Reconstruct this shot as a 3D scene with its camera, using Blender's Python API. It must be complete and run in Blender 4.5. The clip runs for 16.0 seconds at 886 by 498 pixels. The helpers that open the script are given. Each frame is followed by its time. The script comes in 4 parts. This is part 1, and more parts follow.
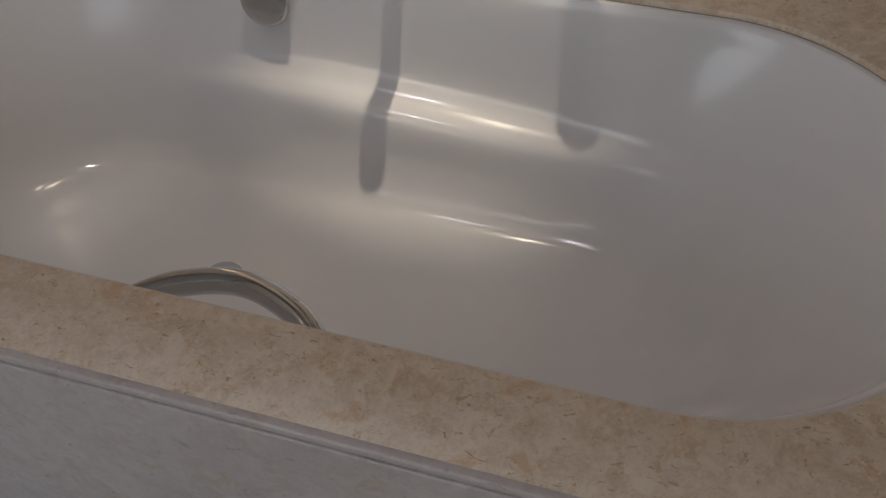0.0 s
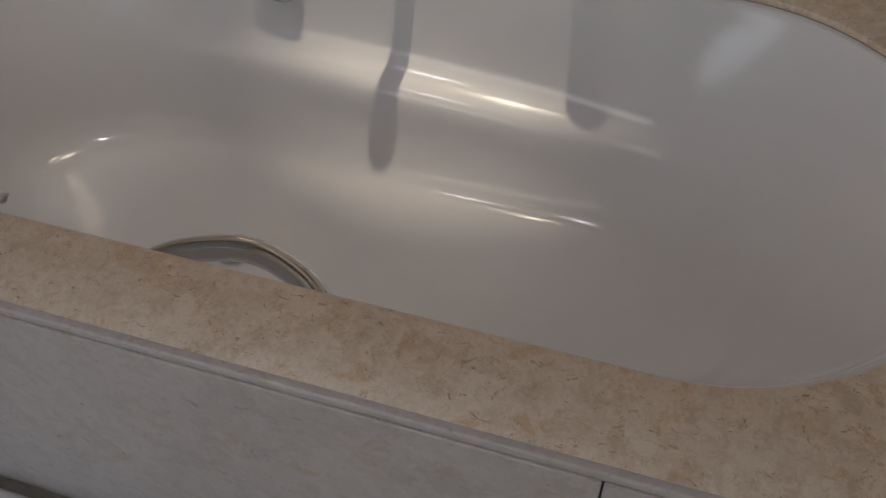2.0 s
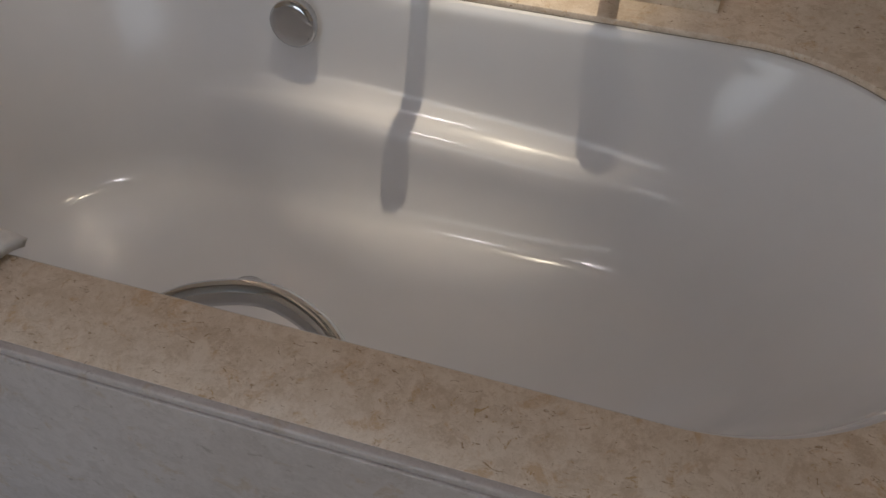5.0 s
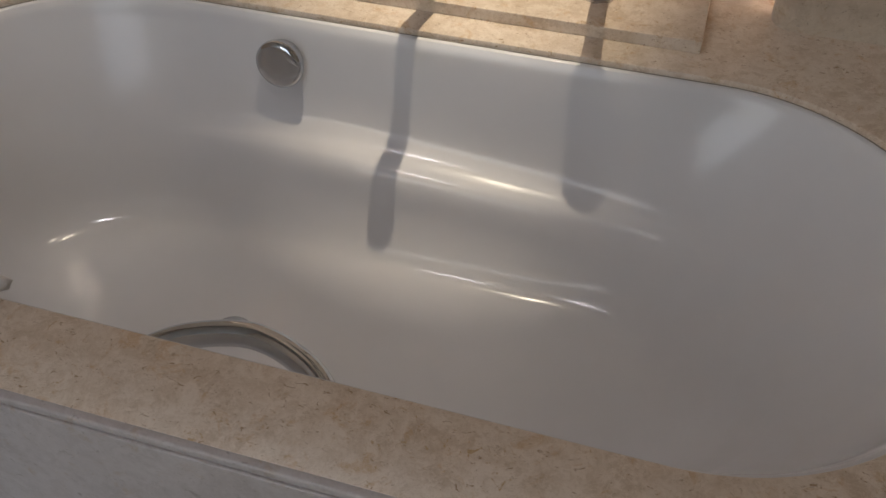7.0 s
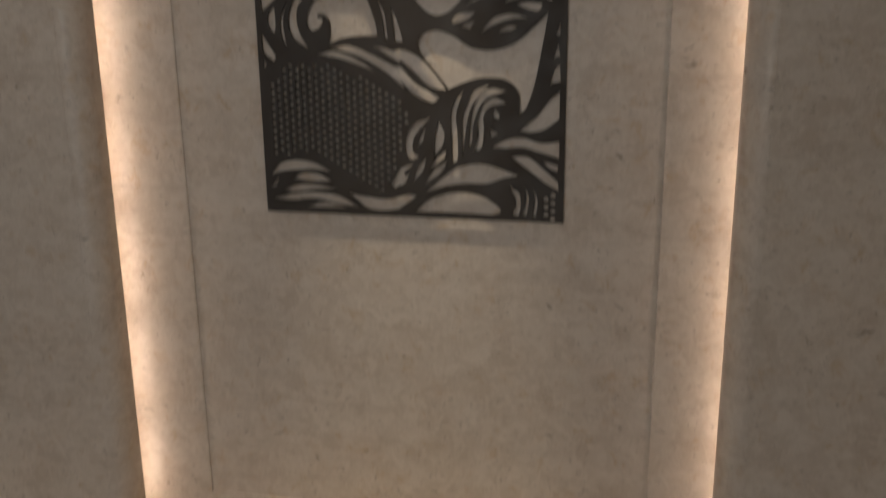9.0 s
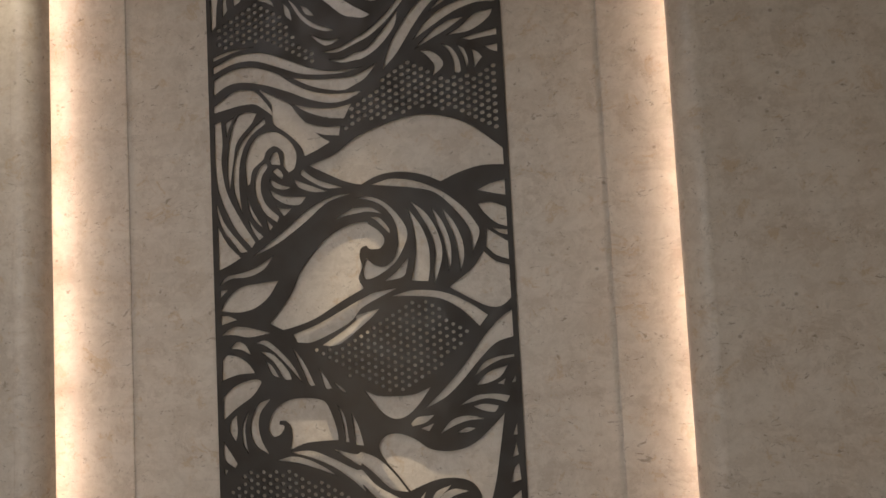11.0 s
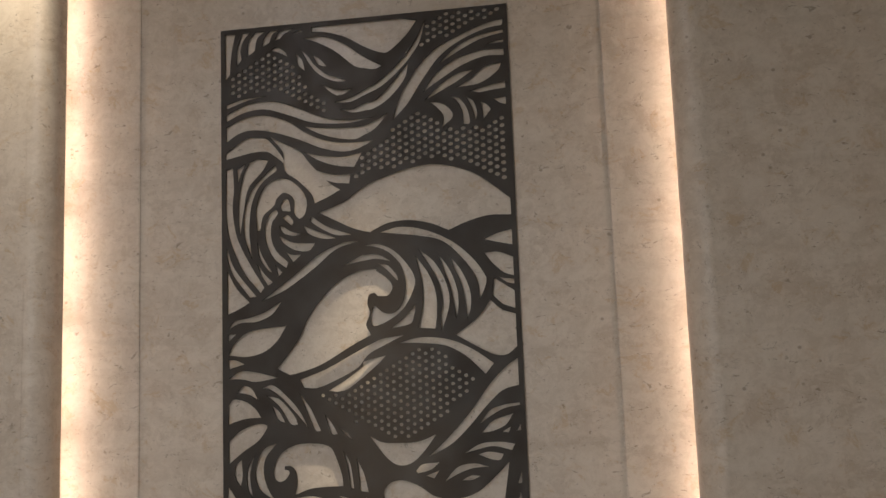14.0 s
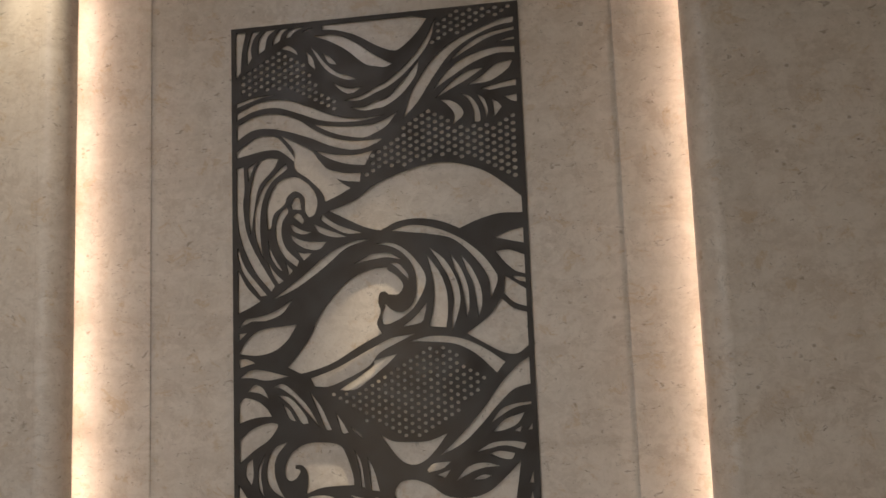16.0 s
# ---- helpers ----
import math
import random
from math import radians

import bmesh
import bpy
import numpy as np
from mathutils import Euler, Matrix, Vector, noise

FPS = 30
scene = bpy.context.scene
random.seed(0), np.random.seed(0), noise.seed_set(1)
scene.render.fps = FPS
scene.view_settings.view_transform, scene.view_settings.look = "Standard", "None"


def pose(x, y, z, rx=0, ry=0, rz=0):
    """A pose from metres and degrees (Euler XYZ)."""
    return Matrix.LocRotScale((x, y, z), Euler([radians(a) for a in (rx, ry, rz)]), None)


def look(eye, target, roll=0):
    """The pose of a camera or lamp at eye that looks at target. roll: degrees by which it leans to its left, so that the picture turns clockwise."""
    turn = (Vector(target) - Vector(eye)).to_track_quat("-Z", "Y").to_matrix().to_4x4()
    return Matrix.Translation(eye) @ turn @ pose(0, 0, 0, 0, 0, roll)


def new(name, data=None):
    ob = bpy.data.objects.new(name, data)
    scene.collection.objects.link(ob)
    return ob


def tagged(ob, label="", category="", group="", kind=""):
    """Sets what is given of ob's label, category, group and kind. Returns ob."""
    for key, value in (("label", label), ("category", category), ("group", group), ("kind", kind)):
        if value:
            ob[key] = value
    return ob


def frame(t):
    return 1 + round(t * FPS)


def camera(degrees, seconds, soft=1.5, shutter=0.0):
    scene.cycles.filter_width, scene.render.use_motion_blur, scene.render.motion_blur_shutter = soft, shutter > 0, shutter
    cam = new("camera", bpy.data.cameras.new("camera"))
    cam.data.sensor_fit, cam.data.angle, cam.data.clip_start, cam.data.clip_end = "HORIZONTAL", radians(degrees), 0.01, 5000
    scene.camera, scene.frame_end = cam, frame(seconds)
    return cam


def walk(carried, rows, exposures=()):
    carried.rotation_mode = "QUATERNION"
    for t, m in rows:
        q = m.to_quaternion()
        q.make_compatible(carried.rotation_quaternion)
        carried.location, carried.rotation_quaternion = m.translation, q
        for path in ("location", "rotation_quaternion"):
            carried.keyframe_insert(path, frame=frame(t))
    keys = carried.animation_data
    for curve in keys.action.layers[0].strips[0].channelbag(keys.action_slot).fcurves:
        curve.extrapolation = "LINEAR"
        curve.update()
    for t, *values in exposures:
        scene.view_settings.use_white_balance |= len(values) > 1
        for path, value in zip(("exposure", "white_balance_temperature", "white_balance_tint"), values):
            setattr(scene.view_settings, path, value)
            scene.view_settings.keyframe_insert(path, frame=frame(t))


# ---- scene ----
from mathutils import geometry

cam = camera(51.3, 16.0, shutter=0.4)
PATH = [
    (0, (0.426, -1.459, 1.246), (0.022, -0.171, -0.23), -1.1),
    (0.5, (0.456, -1.446, 1.242), (0.043, -0.163, -0.236), -0.3),
    (1, (0.459, -1.46, 1.238), (0.044, -0.183, -0.244), -0.9),
    (1.5, (0.437, -1.481, 1.234), (0.023, -0.205, -0.25), -0.7),
    (2, (0.436, -1.488, 1.239), (0.018, -0.217, -0.247), -0.7),
    (2.5, (0.434, -1.491, 1.245), (0.01, -0.217, -0.238), -0.5),
    (3, (0.429, -1.492, 1.237), (-0.024, -0.201, -0.222), -0.9),
    (3.5, (0.441, -1.488, 1.233), (-0.05, -0.198, -0.215), -3.7),
    (4, (0.439, -1.494, 1.237), (-0.054, -0.182, -0.189), -2.8),
    (4.2, (0.431, -1.487, 1.249), (-0.04, -0.18, -0.19), -1.5),
    (6.5, (0.424, -1.484, 1.259), (-0.005, -0.12, -0.139), -0.4),
    (7, (0.415, -1.486, 1.257), (-0.008, -0.101, -0.123), 0.1),
    (7.5, (0.416, -1.477, 1.297), (-0.01, -0.06, -0.049), -0.4),
    (7.9, (0.381, -1.49, 1.37), (-0.03, 0.095, 0.221), 0.7),
    (8, (0.39, -1.489, 1.373), (-0.037, 0.143, 0.299), 0.3),
    (8.2, (0.381, -1.492, 1.407), (-0.041, 0.209, 0.445), 0.5),
    (8.5, (0.393, -1.484, 1.445), (-0.04, 0.293, 0.635), 0.1),
    (8.8, (0.393, -1.451, 1.521), (-0.031, 0.379, 0.836), -0.9),
    (9, (0.416, -1.479, 1.516), (-0.03, 0.399, 0.991), -0.7),
    (9.5, (0.427, -1.476, 1.583), (-0.021, 0.456, 1.326), -1.2),
    (10, (0.421, -1.482, 1.636), (0.019, 0.477, 1.608), -1.9),
    (12.5, (0.381, -1.527, 1.649), (0.091, 0.44, 1.869), -2.8),
    (13, (0.403, -1.527, 1.658), (0.067, 0.432, 1.884), -2.5),
    (13.5, (0.384, -1.529, 1.653), (0.069, 0.43, 1.907), -2.5),
    (14, (0.381, -1.532, 1.655), (0.072, 0.428, 1.909), -2.1),
    (14.5, (0.401, -1.532, 1.657), (0.072, 0.433, 1.833), -2.4),
    (15, (0.392, -1.527, 1.652), (0.069, 0.438, 1.837), -2.0),
    (15.5, (0.372, -1.526, 1.646), (0.085, 0.44, 1.879), -2.8),
    (16, (0.382, -1.524, 1.651), (0.047, 0.431, 1.908), -2.1),
]
walk(cam, [(t, look(eye, target, roll)) for t, eye, target, roll in PATH], [(0, 0.06), (7.3, 0.06), (7.6, 0.0), (8.2, -0.34), (8.5, -0.32), (9.0, -0.2), (9.5, 0.06), (10.0, 0.30), (12.5, 0.44), (16.0, 0.44)])

# ---- light ----
CEIL, SIDE, BACK = 2.75, 1.18, -3.4
WINDOW = (-1.14, 0.10, 0.20, 2.60)  # from side to side, and from sill to head
world = bpy.data.worlds.new("world")
world.use_nodes = True
scene.world = world
wn = world.node_tree.nodes
sky = wn.new("ShaderNodeTexSky")
sky.sky_type, sky.sun_disc, sky.sun_elevation, sky.sun_rotation = "NISHITA", False, radians(35), radians(200)
world.node_tree.links.new(sky.outputs[0], wn["Background"].inputs[0])
wn["Background"].inputs[1].default_value = 0.1


def lamp(name, kind, m, power, colour, **settings):
    data = bpy.data.lights.new(name, kind)
    data.energy, data.color = power, colour
    for key, value in settings.items():
        if key == "size":
            data.size = value
        elif key == "size_y":
            data.shape, data.size_y = "RECTANGLE", value
        elif key == "cone":
            data.spot_size, data.spot_blend = radians(value), settings.get("soft", 1.0)
        elif key == "radius":
            data.shadow_soft_size = value
    ob = new(name, data)
    ob.matrix_world = m
    return ob


WARM = (1.0, 0.86, 0.66)
NICHE_POWER, ROOM_POWER, LEFT_FILL_POWER, WINDOW_POWER, LED_POWER = 114.0, 17.3, 42.0, 8.0, 12.4
NICHE_LAMPS = ((0.0, -0.10),)
for x, y in NICHE_LAMPS:
    # one downlight: a wide beam with a bright core
    lamp("niche_spot", "SPOT", look((x, y, CEIL - 0.03), (x - 0.28, y - 0.03, 0)), NICHE_POWER * 0.12, WARM, cone=41, radius=0.014)
    lamp("niche_core", "SPOT", look((x, y, CEIL - 0.03), (x + 0.01, y + 0.075, 0)), NICHE_POWER * 1.4, WARM, cone=22, soft=1.0, radius=0.014)
lamp("room_spot", "SPOT", look((-0.42, -1.15, CEIL - 0.03), (-0.42, -1.10, 0)), ROOM_POWER, (0.97, 0.93, 1.0), cone=172, radius=0.03)
# added fill: an assumed lamp that lifts the left deck and wall
lamp("left_fill", "SPOT", look((-0.58, -0.10, CEIL - 0.03), (-0.92, -0.02, 0)), LEFT_FILL_POWER, WARM, cone=33, radius=0.014)
MID_X, MID_Z = (WINDOW[0] + WINDOW[1]) / 2, (WINDOW[2] + WINDOW[3]) / 2
lamp("window_daylight", "AREA", look((MID_X, BACK - 0.03, MID_Z), (MID_X, 0, MID_Z)), WINDOW_POWER, (0.74, 0.86, 1.0), size=WINDOW[1] - WINDOW[0], size_y=WINDOW[3] - WINDOW[2])

scene.cycles.blur_glossy = 0.1

# ---- materials ----


def material(name, roughness=0.5, metallic=0.0, colour=(0.5, 0.5, 0.5)):
    mat = bpy.data.materials.new(name)
    mat.use_nodes = True
    b = mat.node_tree.nodes["Principled BSDF"]
    b.inputs["Base Color"].default_value = (*colour, 1)
    b.inputs["Roughness"].default_value = roughness
    b.inputs["Metallic"].default_value = metallic
    return mat


def add(mat, kind, **inputs):
    n = mat.node_tree.nodes.new(kind)
    for key, value in inputs.items():
        n.inputs[key.replace("_", " ")].default_value = value
    return n


def wire(mat, a, b):
    mat.node_tree.links.new(a, b)


def ramp(mat, source, stops):
    n = mat.node_tree.nodes.new("ShaderNodeValToRGB")
    for k, (place, c) in enumerate(stops):
        e = n.color_ramp.elements[k] if k < 2 else n.color_ramp.elements.new(place)
        e.position, e.color = place, (*c, 1) if isinstance(c, tuple) else (c, c, c, 1)
    wire(mat, source, n.inputs[0])
    return n.outputs[0]


def blend(mat, fac, a, b, how="MIX"):
    n = mat.node_tree.nodes.new("ShaderNodeMix")
    n.data_type, n.blend_type = "RGBA", how
    for source, place in ((fac, 0), (a, 6), (b, 7)):
        if isinstance(source, (int, float)):
            n.inputs[place].default_value = source
        elif isinstance(source, tuple):
            n.inputs[place].default_value = (*source, 1)
        else:
            wire(mat, source, n.inputs[place])
    return n.outputs[2]


def scaled(mat, scale, turn=(0, 0, 0)):
    geo = mat.node_tree.nodes.new("ShaderNodeNewGeometry")
    m = add(mat, "ShaderNodeMapping")
    m.inputs["Scale"].default_value = scale if isinstance(scale, tuple) else (scale, scale, scale)
    m.inputs["Rotation"].default_value = turn
    wire(mat, geo.outputs["Position"], m.inputs[0])
    return m.outputs[0]


def noise_of(mat, vector, scale, detail=4.0, rough=0.6, warp=0.0):
    n = add(mat, "ShaderNodeTexNoise", Scale=scale, Detail=detail, Roughness=rough, Distortion=warp)
    wire(mat, vector, n.inputs["Vector"])
    return n.outputs[0]


def marble(name, light, mid, dark, vein, gloss, stretch=(1, 1, 1), vein_amount=0.75, patchy=0.7, figure=1.0, layers=0.0):
    """A creamy fossil limestone: soft clouds, close mottling, tan patches, short brown strokes, shell outlines and pits."""
    mat = material(name, gloss)
    b = mat.node_tree.nodes["Principled BSDF"]
    v = scaled(mat, stretch)

    def part_of(mask, amount):
        return blend(mat, 1.0, mask, (amount, amount, amount), "MULTIPLY")

    colour = ramp(mat, noise_of(mat, v, 6.0, 6, 0.62, 0.4), [(0.32, tuple(0.5 * m + 0.5 * d for m, d in zip(mid, dark))), (0.68, tuple(0.5 * m + 0.5 * w for m, w in zip(mid, light)))])
    mottle = ramp(mat, noise_of(mat, v, 30.0, 9, 0.78, 0.8), [(0.42, 0.0), (0.58, 1.0)])
    colour = blend(mat, 0.65, colour, blend(mat, mottle, tuple(0.65 * m + 0.35 * d for m, d in zip(mid, dark)), light))
    patches = ramp(mat, noise_of(mat, v, 17.0, 8, 0.74, 0.25), [(0.53, 0.0), (0.59, 1.0)])
    colour = blend(mat, part_of(patches, patchy), colour, dark)
    rust = ramp(mat, noise_of(mat, v, 27.0, 6, 0.70, 0.6), [(0.57, 0.0), (0.64, 1.0)])
    colour = blend(mat, part_of(rust, 0.9 * patchy), colour, tuple(c * k for c, k in zip(dark, (1.04, 0.90, 0.68))))
    washed = ramp(mat, noise_of(mat, v, 8.0, 7, 0.7, 0.3), [(0.56, 0.0), (0.62, 1.0)])
    colour = blend(mat, part_of(washed, 0.45), colour, light)
    pale = ramp(mat, noise_of(mat, v, 58.0, 5, 0.66, 1.8), [(0.57, 0.0), (0.63, 1.0)])
    colour = blend(mat, part_of(pale, 0.45), colour, light)
    marks = None
    for turn, size in (((0.4, 0.3, 0.6), 48.0), ((1.1, 0.2, 2.0), 66.0), ((0.2, 0.9, 1.2), 36.0)):
        w = scaled(mat, tuple(c * k for c, k in zip(stretch, (1.0, 2.0, 1.7))), turn)
        stroke = ramp(mat, noise_of(mat, w, size, 5, 0.66, 1.1), [(0.645, 0.0), (0.69, 1.0)])
        marks = stroke if marks is None else blend(mat, 1.0, marks, stroke, "ADD")
    colour = blend(mat, part_of(marks, vein_amount), colour, vein)
    line = ramp(mat, noise_of(mat, v, 30.0, 6, 0.62, 0.7), [(0.488, 0.0), (0.512, 0.0), (0.5, 1.0)])
    kept = ramp(mat, noise_of(mat, v, 19.0, 4, 0.6), [(0.57, 0.0), (0.66, 1.0)])
    veins = blend(mat, 1.0, line, kept, "MULTIPLY")
    colour = blend(mat, part_of(veins, 0.8 * vein_amount), colour, vein)
    ochre = ramp(mat, noise_of(mat, v, 75.0, 7, 0.74, 0.9), [(0.585, 0.0), (0.63, 1.0)])
    near = ramp(mat, noise_of(mat, v, 11.0, 4, 0.6), [(0.42, 0.0), (0.60, 1.0)])
    colour = blend(mat, part_of(blend(mat, 1.0, ochre, near, "MULTIPLY"), 0.75 * figure), colour, tuple(c * k for c, k in zip(dark, (0.92, 0.80, 0.58))))
    crack = ramp(mat, noise_of(mat, v, 52.0, 5, 0.6, 1.4), [(0.485, 0.0), (0.515, 0.0), (0.5, 1.0)])
    colour = blend(mat, part_of(crack, 0.30 * figure), colour, tuple(0.5 * d + 0.5 * w for d, w in zip(dark, vein)))
    rime = ramp(mat, noise_of(mat, v, 64.0, 5, 0.6, 1.2), [(0.48, 0.0), (0.52, 0.0), (0.5, 1.0)])
    colour = blend(mat, part_of(rime, 0.35 * figure), colour, light)
    if layers:
        # faint level bedding
        bed = scaled(mat, (0.9, 0.9, 12.0))
        streak = ramp(mat, noise_of(mat, bed, 2.0, 6, 0.62, 0.6), [(0.53, 0.0), (0.66, 1.0)])
        colour = blend(mat, part_of(streak, layers), colour, tuple(0.7 * d + 0.3 * w for d, w in zip(dark, vein)))
        shell = ramp(mat, noise_of(mat, scaled(mat, (1.0, 1.0, 1.6)), 13.0, 4, 0.55, 2.2), [(0.70, 0.0), (0.725, 1.0)])
        colour = blend(mat, part_of(shell, 0.6 * layers), colour, vein)
    cell = add(mat, "ShaderNodeTexVoronoi", Scale=30.0)
    wire(mat, v, cell.inputs["Vector"])
    pits = ramp(mat, cell.outputs["Distance"], [(0.05, 1.0), (0.11, 0.0)])
    some = ramp(mat, noise_of(mat, v, 9.0, 2), [(0.54, 0.0), (0.60, 1.0)])
    pits = blend(mat, 1.0, pits, some, "MULTIPLY")
    colour = blend(mat, part_of(pits, 0.6), colour, vein)
    wire(mat, colour, b.inputs["Base Color"])
    rough = ramp(mat, noise_of(mat, v, 30.0, 4), [(0.3, gloss - 0.07), (0.7, gloss + 0.10)])
    wire(mat, rough, b.inputs["Roughness"])
    bump = add(mat, "ShaderNodeBump", Strength=0.12, Distance=0.002)
    height = blend(mat, 0.6, noise_of(mat, v, 180.0, 3), blend(mat, 1.0, marks, pits, "ADD"), "SUBTRACT")
    wire(mat, height, bump.inputs["Height"])
    wire(mat, bump.outputs[0], b.inputs["Normal"])
    return mat


DECK_STONE = marble("cream_marble", (0.78, 0.685, 0.58), (0.665, 0.555, 0.44), (0.55, 0.435, 0.32), (0.32, 0.20, 0.10), 0.38, (1, 1, 1), 0.9, 0.75, 1.3)
WALL_STONE = marble("wall_marble", (0.65, 0.572, 0.475), (0.565, 0.484, 0.390), (0.465, 0.380, 0.290), (0.20, 0.15, 0.10), 0.34, (0.9, 0.9, 1.0), 0.65, 0.6, 0.5, 0.2)
APRON_STONE = marble("grey_marble", (0.57, 0.535, 0.53), (0.50, 0.465, 0.46), (0.42, 0.385, 0.375), (0.22, 0.19, 0.16), 0.40, (0.9, 0.9, 0.9), 0.45, 0.6, 0.4)


def enamel_material():
    mat = material("white_enamel", 0.16, 0.0, (0.74, 0.73, 0.72))
    b = mat.node_tree.nodes["Principled BSDF"]
    v = scaled(mat, 1)
    tone = ramp(mat, noise_of(mat, v, 5.0, 4), [(0.3, (0.725, 0.725, 0.74)), (0.7, (0.765, 0.765, 0.78))])
    wire(mat, tone, b.inputs["Base Color"])
    wire(mat, ramp(mat, noise_of(mat, v, 14.0, 5), [(0.35, 0.13), (0.75, 0.19)]), b.inputs["Roughness"])
    bump = add(mat, "ShaderNodeBump", Strength=0.05, Distance=0.003)
    wire(mat, noise_of(mat, v, 9.0, 2), bump.inputs["Height"])
    wire(mat, bump.outputs[0], b.inputs["Normal"])
    return mat


ENAMEL = enamel_material()


def metal_material(name, colour, rough, metallic=1.0, grain=60.0):
    mat = material(name, rough, metallic, colour)
    b = mat.node_tree.nodes["Principled BSDF"]
    v = scaled(mat, 1)
    wire(mat, ramp(mat, noise_of(mat, v, grain, 4), [(0.35, rough * 0.8), (0.75, rough * 1.5)]), b.inputs["Roughness"])
    return mat


CHROME = metal_material("polished_chrome", (0.57, 0.58, 0.60), 0.05)
BRONZE = metal_material("dark_bronze", (0.036, 0.027, 0.019), 0.50, 0.2, 25.0)
GASKET = material("dark_sealant", 0.7, 0.0, (0.28, 0.25, 0.21))


def plaster_material(name, colour, rough=0.8):
    mat = material(name, rough, 0.0, colour)
    b = mat.node_tree.nodes["Principled BSDF"]
    v = scaled(mat, 1)
    dim = tuple(c * 0.9 for c in colour)
    wire(mat, ramp(mat, noise_of(mat, v, 3.0, 6), [(0.3, dim), (0.7, colour)]), b.inputs["Base Color"])
    bump = add(mat, "ShaderNodeBump", Strength=0.1, Distance=0.002)
    wire(mat, noise_of(mat, v, 140.0, 3), bump.inputs["Height"])
    wire(mat, bump.outputs[0], b.inputs["Normal"])
    return mat


PLASTER = plaster_material("ceiling_paint", (0.62, 0.60, 0.57))
ROOM_PAINT = plaster_material("room_paint", (0.48, 0.44, 0.38))
FLOOR_STONE = marble("floor_stone", (0.42, 0.38, 0.33), (0.36, 0.33, 0.28), (0.28, 0.25, 0.21), (0.15, 0.12, 0.09), 0.32)


def terry_material():
    mat = material("white_terry", 0.95, 0.0, (0.82, 0.81, 0.80))
    b = mat.node_tree.nodes["Principled BSDF"]
    b.inputs["Sheen Weight"].default_value = 0.4
    v = scaled(mat, 1)
    wire(mat, ramp(mat, noise_of(mat, v, 60.0, 4), [(0.3, (0.70, 0.69, 0.68)), (0.7, (0.84, 0.83, 0.82))]), b.inputs["Base Color"])
    bump = add(mat, "ShaderNodeBump", Strength=0.35, Distance=0.002)
    wire(mat, noise_of(mat, v, 900.0, 2), bump.inputs["Height"])
    wire(mat, bump.outputs[0], b.inputs["Normal"])
    return mat


TERRY = terry_material()


def glow_material(name, colour, strength):
    mat = bpy.data.materials.new(name)
    mat.use_nodes = True
    b = mat.node_tree.nodes["Principled BSDF"]
    b.inputs["Base Color"].default_value = (0.8, 0.8, 0.8, 1)
    b.inputs["Emission Color"].default_value = (*colour, 1)
    b.inputs["Emission Strength"].default_value = strength
    return mat


LENS = glow_material("lit_lens", (1.0, 0.86, 0.68), 6.0)
LED = glow_material("warm_led", (1.0, 0.78, 0.645), LED_POWER)

# ---- mesh helpers ----


def part(name, bm, mat, parent=None, label="", smooth=None):
    """Link a bmesh as one mesh object. smooth: degrees below which edges are shaded round."""
    mesh = bpy.data.meshes.new(name)
    bmesh.ops.recalc_face_normals(bm, faces=bm.faces[:])
    if smooth is not None:
        for f in bm.faces:
            f.smooth = True
        for e in bm.edges:
            if len(e.link_faces) == 2 and e.calc_face_angle(0) > radians(smooth):
                e.smooth = False
    bm.to_mesh(mesh)
    bm.free()
    mesh.materials.append(mat)
    ob = new(name, mesh)
    if parent:
        ob.parent = parent
        ob.matrix_parent_inverse = parent.matrix_basis.inverted()
    if label:
        tagged(ob, label)
    return ob


def anchor(name, at, label, category, kind="", group=""):
    ob = new(name)
    ob.location = at
    ob.empty_display_size = 0.05
    return tagged(ob, label, category, group, kind)


def box(lo, hi, bevel=0.0, segments=2):
    bm = bmesh.new()
    bmesh.ops.create_cube(bm, size=1)
    for v in bm.verts:
        v.co = Vector([lo[k] + (v.co[k] + 0.5) * (hi[k] - lo[k]) for k in range(3)])
    if bevel:
        bmesh.ops.bevel(bm, geom=bm.edges[:], offset=bevel, segments=segments, profile=0.5, affect="EDGES")
    return bm


def lathe(profile, steps, m=None, flute=0, flute_depth=0.0):
    """Turn a profile of (radius, height) round the z axis; flutes press waves into its side."""
    bm = bmesh.new()
    rows = []
    for r, z in profile:
        if r < 1e-6:
            rows.append([bm.verts.new((0, 0, z))])
        else:
            ring = []
            for k in range(steps):
                a = 2 * math.pi * k / steps
                rr = r * (1 - flute_depth * (0.5 + 0.5 * math.cos(flute * a))) if flute else r
                ring.append(bm.verts.new((rr * math.cos(a), rr * math.sin(a), z)))
            rows.append(ring)
    for a, b in zip(rows, rows[1:]):
        for k in range(steps):
            n = (k + 1) % steps
            if len(a) == 1 and len(b) > 1:
                bm.faces.new((a[0], b[n], b[k]))
            elif len(b) == 1 and len(a) > 1:
                bm.faces.new((a[k], a[n], b[0]))
            elif len(a) > 1:
                bm.faces.new((a[k], a[n], b[n], b[k]))
    for row in (rows[0], rows[-1]):
        if len(row) > 1:
            bm.faces.new(row)
    if m is not None:
        bmesh.ops.transform(bm, matrix=m, verts=bm.verts[:])
    return bm


